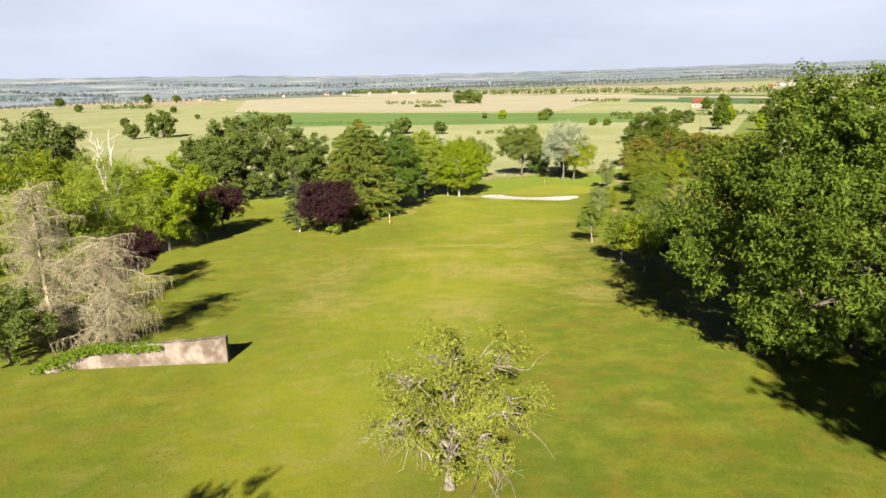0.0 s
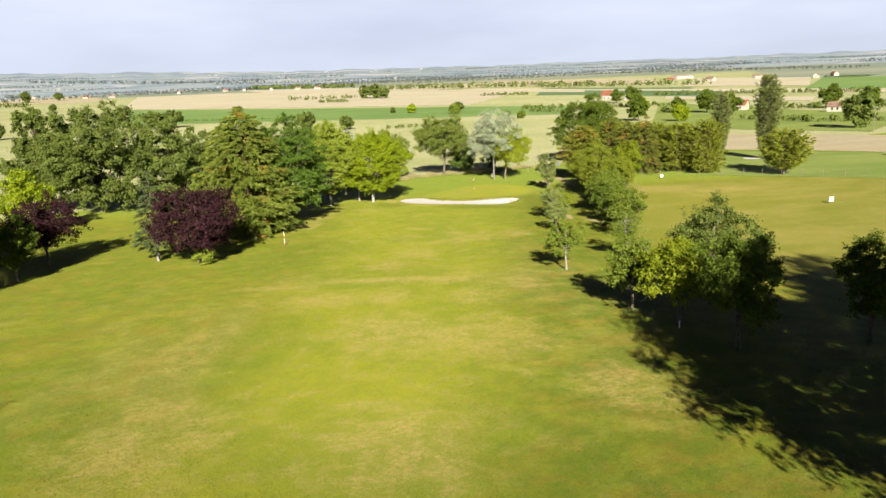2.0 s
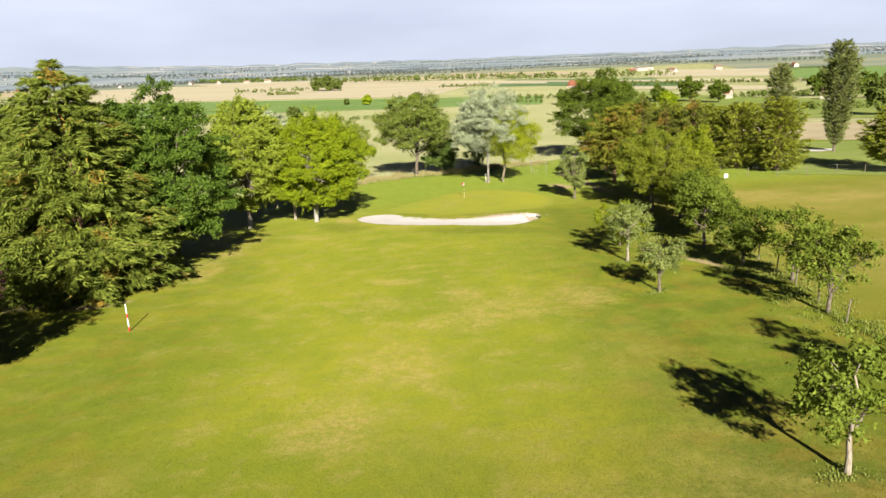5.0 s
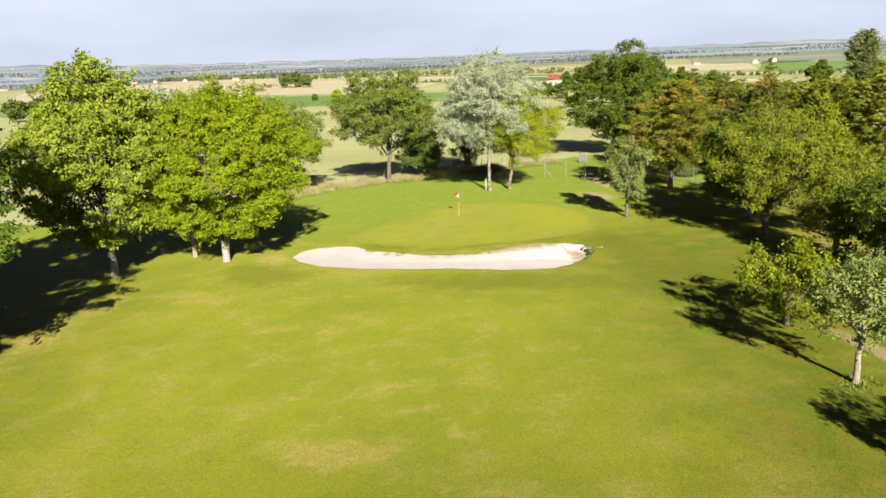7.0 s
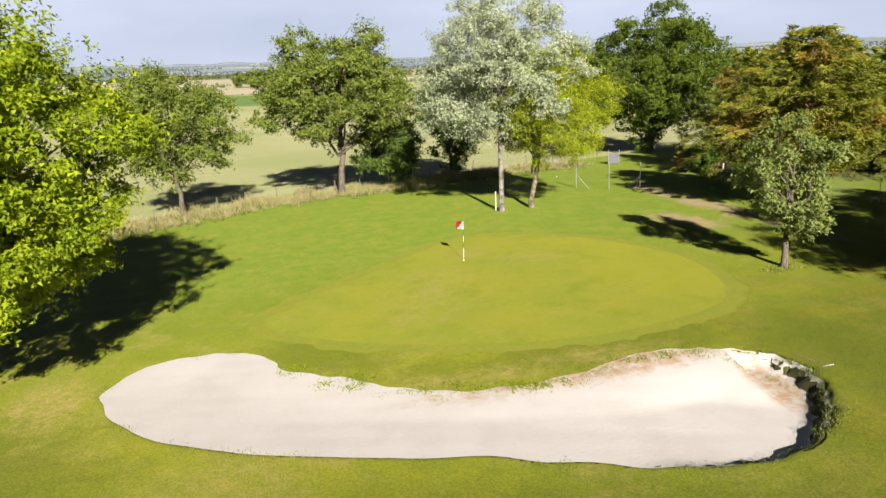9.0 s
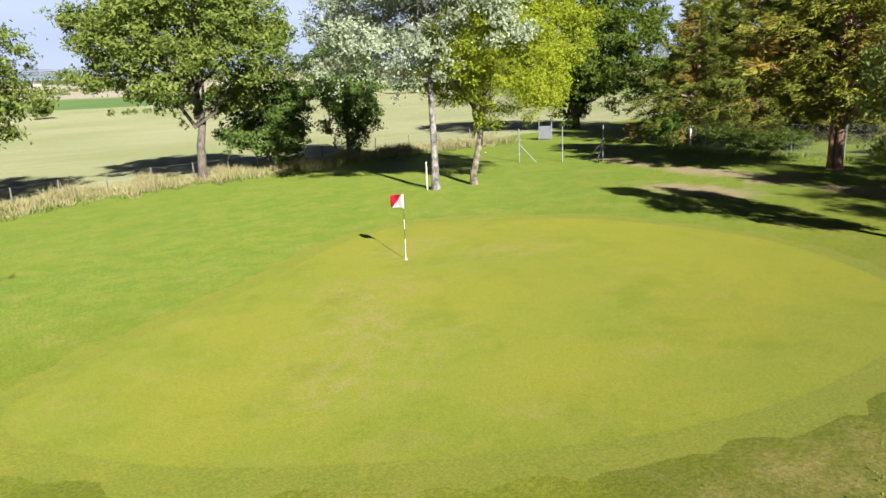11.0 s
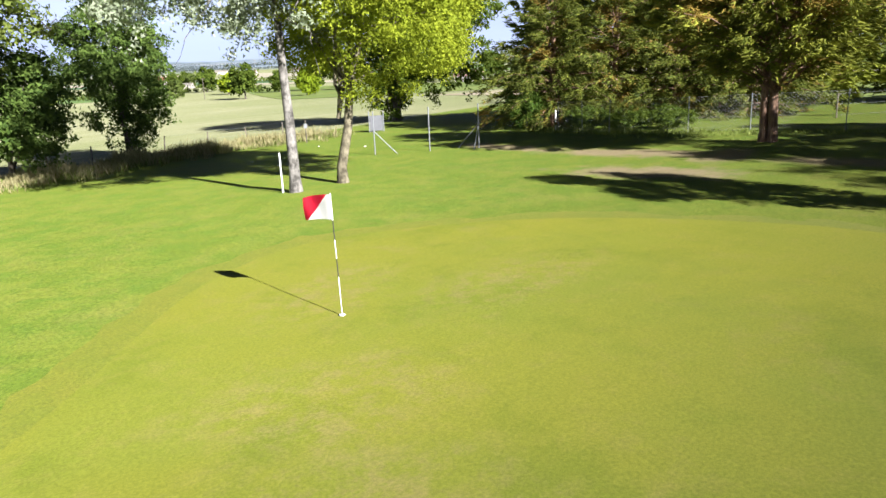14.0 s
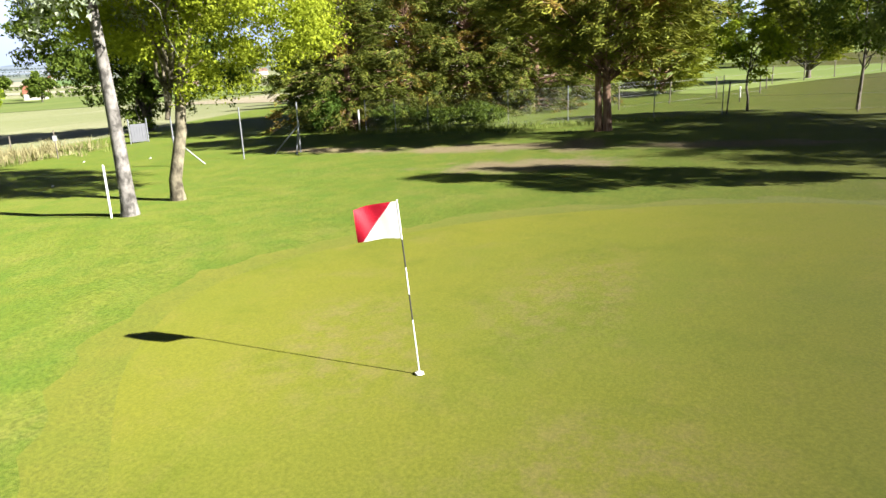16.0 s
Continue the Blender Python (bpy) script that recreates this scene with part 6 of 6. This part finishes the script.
# ---- rough grass and weeds along the fence ----
def tufts(name, spots, h, mat, label, seed, blades=10, thin=1.0, sandy=False):
    rng = R(seed)
    spots = np.asarray(spots)
    n = len(spots) * blades
    base = np.repeat(spots, blades, axis=0) + rng.normal(size=(n, 2)) * 0.16
    z = lie(base[:, 0], base[:, 1])
    if sandy:
        d = inside_depth(base[:, 0], base[:, 1], BUNKER_EDGE[::2])
        z = np.where(d > 0.1, sand_height(base[:, 0], base[:, 1], np.maximum(d, 0)), z)
    tall = 0.75 + 0.5 * np.sin(base[:, 0] * 1.3 + 2 * np.sin(base[:, 1])) * np.sin(base[:, 1] * 0.9 + 1)
    hh = h * tall[:, None] * rng.uniform(0.4, 1.35, size=(n, 1))
    lean = rng.normal(size=(n, 2)) * 0.3
    side = unit(np.concatenate([rng.normal(size=(n, 2)), np.zeros((n, 1))], axis=1)) * rng.uniform(0.012, 0.03, size=(n, 1)) * thin
    foot = np.concatenate([base, z[:, None] - 0.03], axis=1)
    tip = foot + np.concatenate([lean * hh, hh], axis=1)
    mid = foot * 0.5 + tip * 0.5 + np.concatenate([-lean * hh * 0.15, np.zeros((n, 1))], axis=1)
    v = np.stack([foot, mid - side, tip, mid + side], axis=1).reshape(-1, 3)
    tagged(new(name, quads_mesh(name, v, np.arange(4 * n).reshape(-1, 4), mat)), label, "grass", kind="stuff")


def along(points, n, wide, seed):
    rng = R(seed)
    p = np.asarray(points, dtype=float)
    seg = np.hypot(*(p[1:] - p[:-1]).T)
    pick = rng.choice(len(seg), n, p=seg / seg.sum())
    f = rng.uniform(0, 1, (n, 1))
    return p[pick] * (1 - f) + p[pick + 1] * f + rng.normal(size=(n, 2)) * wide


HEDGE_LINE = [(-2, 183.6), (7.6, 188.6), (14.4, 193.8), (22.6, 195.6), (28.4, 197.4), (38, 200.5), (48, 201.5)]
tufts("long_grass", along(HEDGE_LINE, 2600, 1.2, 1), 0.7, STRAW, "uncut straw-coloured grass under the fence", 11, 12)
tufts("long_weeds", along(HEDGE_LINE, 2200, 1.2, 2), 0.45, WEEDS, "tall green weeds under the fence", 12, 12)
tufts("long_weeds", along([(27, 84), (29.5, 95), (33, 108), (39, 127), (44, 142)], 1100, 1.1, 3), 0.3, WEEDS, "rough green grass under the fruit trees", 13, 10)
tufts("long_weeds", along([(53, 184), (51.6, 179.4), (52.4, 175)], 160, 0.5, 4), 0.35, WEEDS, "tall weeds under the chain-link fence", 14, 12)
tufts("long_weeds", along([(50, 178), (51.4, 172), (52.6, 166)], 120, 0.8, 5), 0.2, WEEDS, "rough grass along the track", 15, 10)
_t = np.roll(BUNKER_EDGE, -1, axis=0) - np.roll(BUNKER_EDGE, 1, axis=0)
RIM = BUNKER_EDGE + 0.12 * np.stack([_t[:, 1], -_t[:, 0]], axis=1) / np.linalg.norm(_t, axis=1)[:, None]
tufts("bunker_grass", np.repeat(RIM, 2, axis=0) + R(22).normal(size=(480, 2)) * 0.06, 0.08, WEEDS, "short ragged grass on the bunker lip", 16, 16, 0.45)
tufts("bunker_grass", np.repeat(BUNKER_EDGE[116:198:2], 14, axis=0) + np.repeat(R(19).normal(size=(41, 2)) * np.array([0.25, 0.28]), 14, axis=0) + R(23).normal(size=(574, 2)) * 0.13 - np.array([0, 0.12]), 0.08, GOLD, "broken yellowing grass crumbling into the sand", 20, 18, 0.8, True)
tufts("bunker_grass", np.repeat(BUNKER_EDGE[70:116:2], 5, axis=0) + R(24).normal(size=(115, 2)) * 0.2 - np.array([0.75, 0]), 0.07, STRAW, "dry tufts at the foot of the bunker lip", 24, 10, 0.5, True)
tufts("bunker_grass", np.repeat(RIM[66:116], 2, axis=0) + R(21).normal(size=(100, 2)) * 0.05, 0.12, WEEDS, "longer dark grass hanging over the bunker lip", 18, 14, 0.45)
tufts("trunk_weeds", np.concatenate([np.array([c]) + R(7).normal(size=(24, 2)) * 0.5 for c in ((28.1, 123.7), (25.9, 114.4), (19.1, 73.1), (19.5, 90.0), (37.9, 159.6), (-17.7, 109.4))]), 0.15, WEEDS, "green weeds round the trunks", 17, 14)

def turf_blades(count):
    """Short tufts of the mown fairway and rough, thickest along the middle of the hole."""
    rng = R(44)
    y = rng.uniform(26, 150, count) + rng.normal(size=count) * 4
    mid = np.interp(y, (24, 60, 110, 150), (0, 1.5, 8, 17))
    x = mid + rng.normal(size=count) * np.interp(y, (24, 60, 110, 150), (11, 13, 12, 11))
    keep = (inside_depth(x, y, BUNKER_EDGE[::3]) < -0.1) & (inside_depth(x, y, COLLAR[::4]) < 0)
    x, y = x[keep], y[keep]
    n = len(x)
    z = lie(x, y)
    hh = rng.uniform(0.02, 0.045, size=(n, 1)) * np.interp(y, (95, 140), (1, 0.6))[:, None]
    turn = rng.uniform(0, 2 * math.pi, n)
    side = np.stack([np.cos(turn), np.sin(turn), np.zeros(n)], axis=1) * rng.uniform(0.02, 0.05, size=(n, 1))
    foot = np.stack([x, y, z - 0.01], axis=1)
    tip = foot + np.concatenate([rng.normal(size=(n, 2)) * 0.5 * hh, hh], axis=1)
    v = np.stack([foot - side, foot + side, tip], axis=1).reshape(-1, 3)
    tagged(new("turf_blades", quads_mesh("turf_blades", v, np.arange(3 * n).reshape(-1, 3), TURF)), "short tufts of mown grass on the fairway", "grass", kind="stuff")


turf_blades(600000)

# ---- houses of the plain ----
def house(x, y, turn, w, d, h, roof_h, roof_mat, label, windows=2):
    ob = thing("farmhouse", x, y, at(x, y), label, "house", "houses of the plain", turn=turn)
    bm = bmesh.new()
    q = [(-w / 2, -d / 2), (w / 2, -d / 2), (w / 2, d / 2), (-w / 2, d / 2)]
    lo = [bm.verts.new((a, b, -0.5)) for a, b in q]
    hi = [bm.verts.new((a, b, h)) for a, b in q]
    ga, gb = bm.verts.new((-w / 2, 0, h + roof_h - 0.1)), bm.verts.new((w / 2, 0, h + roof_h - 0.1))
    for i in range(4):
        bm.faces.new((lo[i], lo[(i + 1) % 4], hi[(i + 1) % 4], hi[i]))
    bm.faces.new((hi[3], hi[0], ga))
    bm.faces.new((hi[1], hi[2], gb))
    bmesh.ops.recalc_face_normals(bm, faces=bm.faces[:])
    part("wall", bm, RENDER, ob)
    for s in (-1, 1):
        bm = bmesh.new()
        o = 0.4
        e = [(-w / 2 - o, s * (d / 2 + o), h - 0.25), (w / 2 + o, s * (d / 2 + o), h - 0.25), (w / 2 + o, 0, h + roof_h), (-w / 2 - o, 0, h + roof_h)]
        f = bm.faces.new([bm.verts.new(p) for p in e])
        bmesh.ops.solidify(bm, geom=[f], thickness=0.22 * s)
        roof = part("roof", bm, roof_mat, ob, "clay tiled roof slope")
    part("chimney", box_bm(0.7, 0.7, 1.4, w * 0.3, 0, h + roof_h - 0.5), RENDER, roof, "pale chimney stack")
    for k in range(windows):
        wx = -w / 2 + w * (k + 1) / (windows + 1)
        for s in (-1, 1):
            part("window", box_bm(1.0, 0.08, 1.3, wx, s * (d / 2 + 0.02), 1.1), DARKGLASS, ob, "dark window pane")
    part("window", box_bm(0.08, 0.9, 1.2, -w / 2 - 0.02, 0, h * 0.45), DARKGLASS, ob)
    part("window", box_bm(0.08, 0.9, 1.2, w / 2 + 0.02, 0, h * 0.45), DARKGLASS, ob)
    return ob


house(260, 712, -50, 13, 9, 4.5, 4.6, ROOFTILE, "farmhouse with a steep red roof and a pale gable")
house(258, 470, -50, 9, 7, 3.4, 3.4, ROOFTILE, "farmhouse with a brown roof and a white gable")
house(282, 404, -52, 14, 8, 3.0, 2.8, PINKROOF, "long low house with a pale clay roof", 4)
house(272, 688, -50, 9, 6, 2.6, 1.6, RENDER, "low pale shed beside the farmhouse")
house(640, 1330, 20, 42, 15, 5.5, 2.5, RENDER, "large white farm shed on the plain", 5)
for k, (x, y) in enumerate(((-640, 1960), (-560, 1900), (-250, 1980), (-180, 1930), (-110, 1900), (-60, 1860), (-310, 2040), (-420, 2000), (600, 1150), (560, 1210), (700, 1180), (740, 1080), (800, 1120), (-860, 2200), (660, 640), (690, 600))):
    house(x, y, 37 * k, 11 + 2 * (k % 3), 8, 4, 3.2, PINKROOF if k % 3 else ROOFTILE, "far pale house with a clay roof")


def utility_pole(x, y):
    ob = thing("utility_pole", x, y, at(x, y), "slim grey utility pole on the plain", "pole", "utility poles")
    part("mast", rod_bm(0.16, (0, 0, -0.5), (0, 0, 9.0), 10, None, 0.1), WOODPOST, ob)
    part("crossbar", box_bm(1.6, 0.1, 0.12, 0, 0, 8.4), WOODPOST, ob)
    for k in (-0.7, 0, 0.7):
        part("insulator", rod_bm(0.05, (k, 0, 8.5), (k, 0, 8.75), 8), WHITE, ob)


for x, y in ((186, 259), (179, 394), (165, 450), (150, 520), (245, 690)):
    utility_pole(x, y)


def town():
    """Far town: pale blocks scattered along the horizon."""
    rng = R(77)
    pieces = []
    for _ in range(120):
        az = radians(rng.choice([rng.uniform(-40, -8), rng.uniform(-5, 12), rng.uniform(15, 60)]))
        r = rng.uniform(2700, 4500)
        x, y = r * math.sin(az), r * math.cos(az)
        s, h = rng.uniform(8, 20), rng.uniform(2, 5)
        c, sn = math.cos(az), math.sin(az)
        z = max(at(x, y), float(hill_z(r, az)))
        corner = [(x + s * (a * c + b * sn * 0.5), y + s * (-a * sn + b * c * 0.5)) for a, b in ((-0.5, -0.5), (0.5, -0.5), (0.5, 0.5), (-0.5, 0.5))]
        v = np.array([(a, b, z - 3) for a, b in corner] + [(a, b, z + h) for a, b in corner])
        pieces.append((v, np.array([(0, 1, 5, 4), (1, 2, 6, 5), (2, 3, 7, 6), (3, 0, 4, 7), (4, 5, 6, 7)])))
    tagged(new("far_town", quads_mesh("far_town", *join(pieces), HAZED_FARWALL)), "pale buildings of a far town, haze tinted into the walls", "town", kind="stuff")


town()
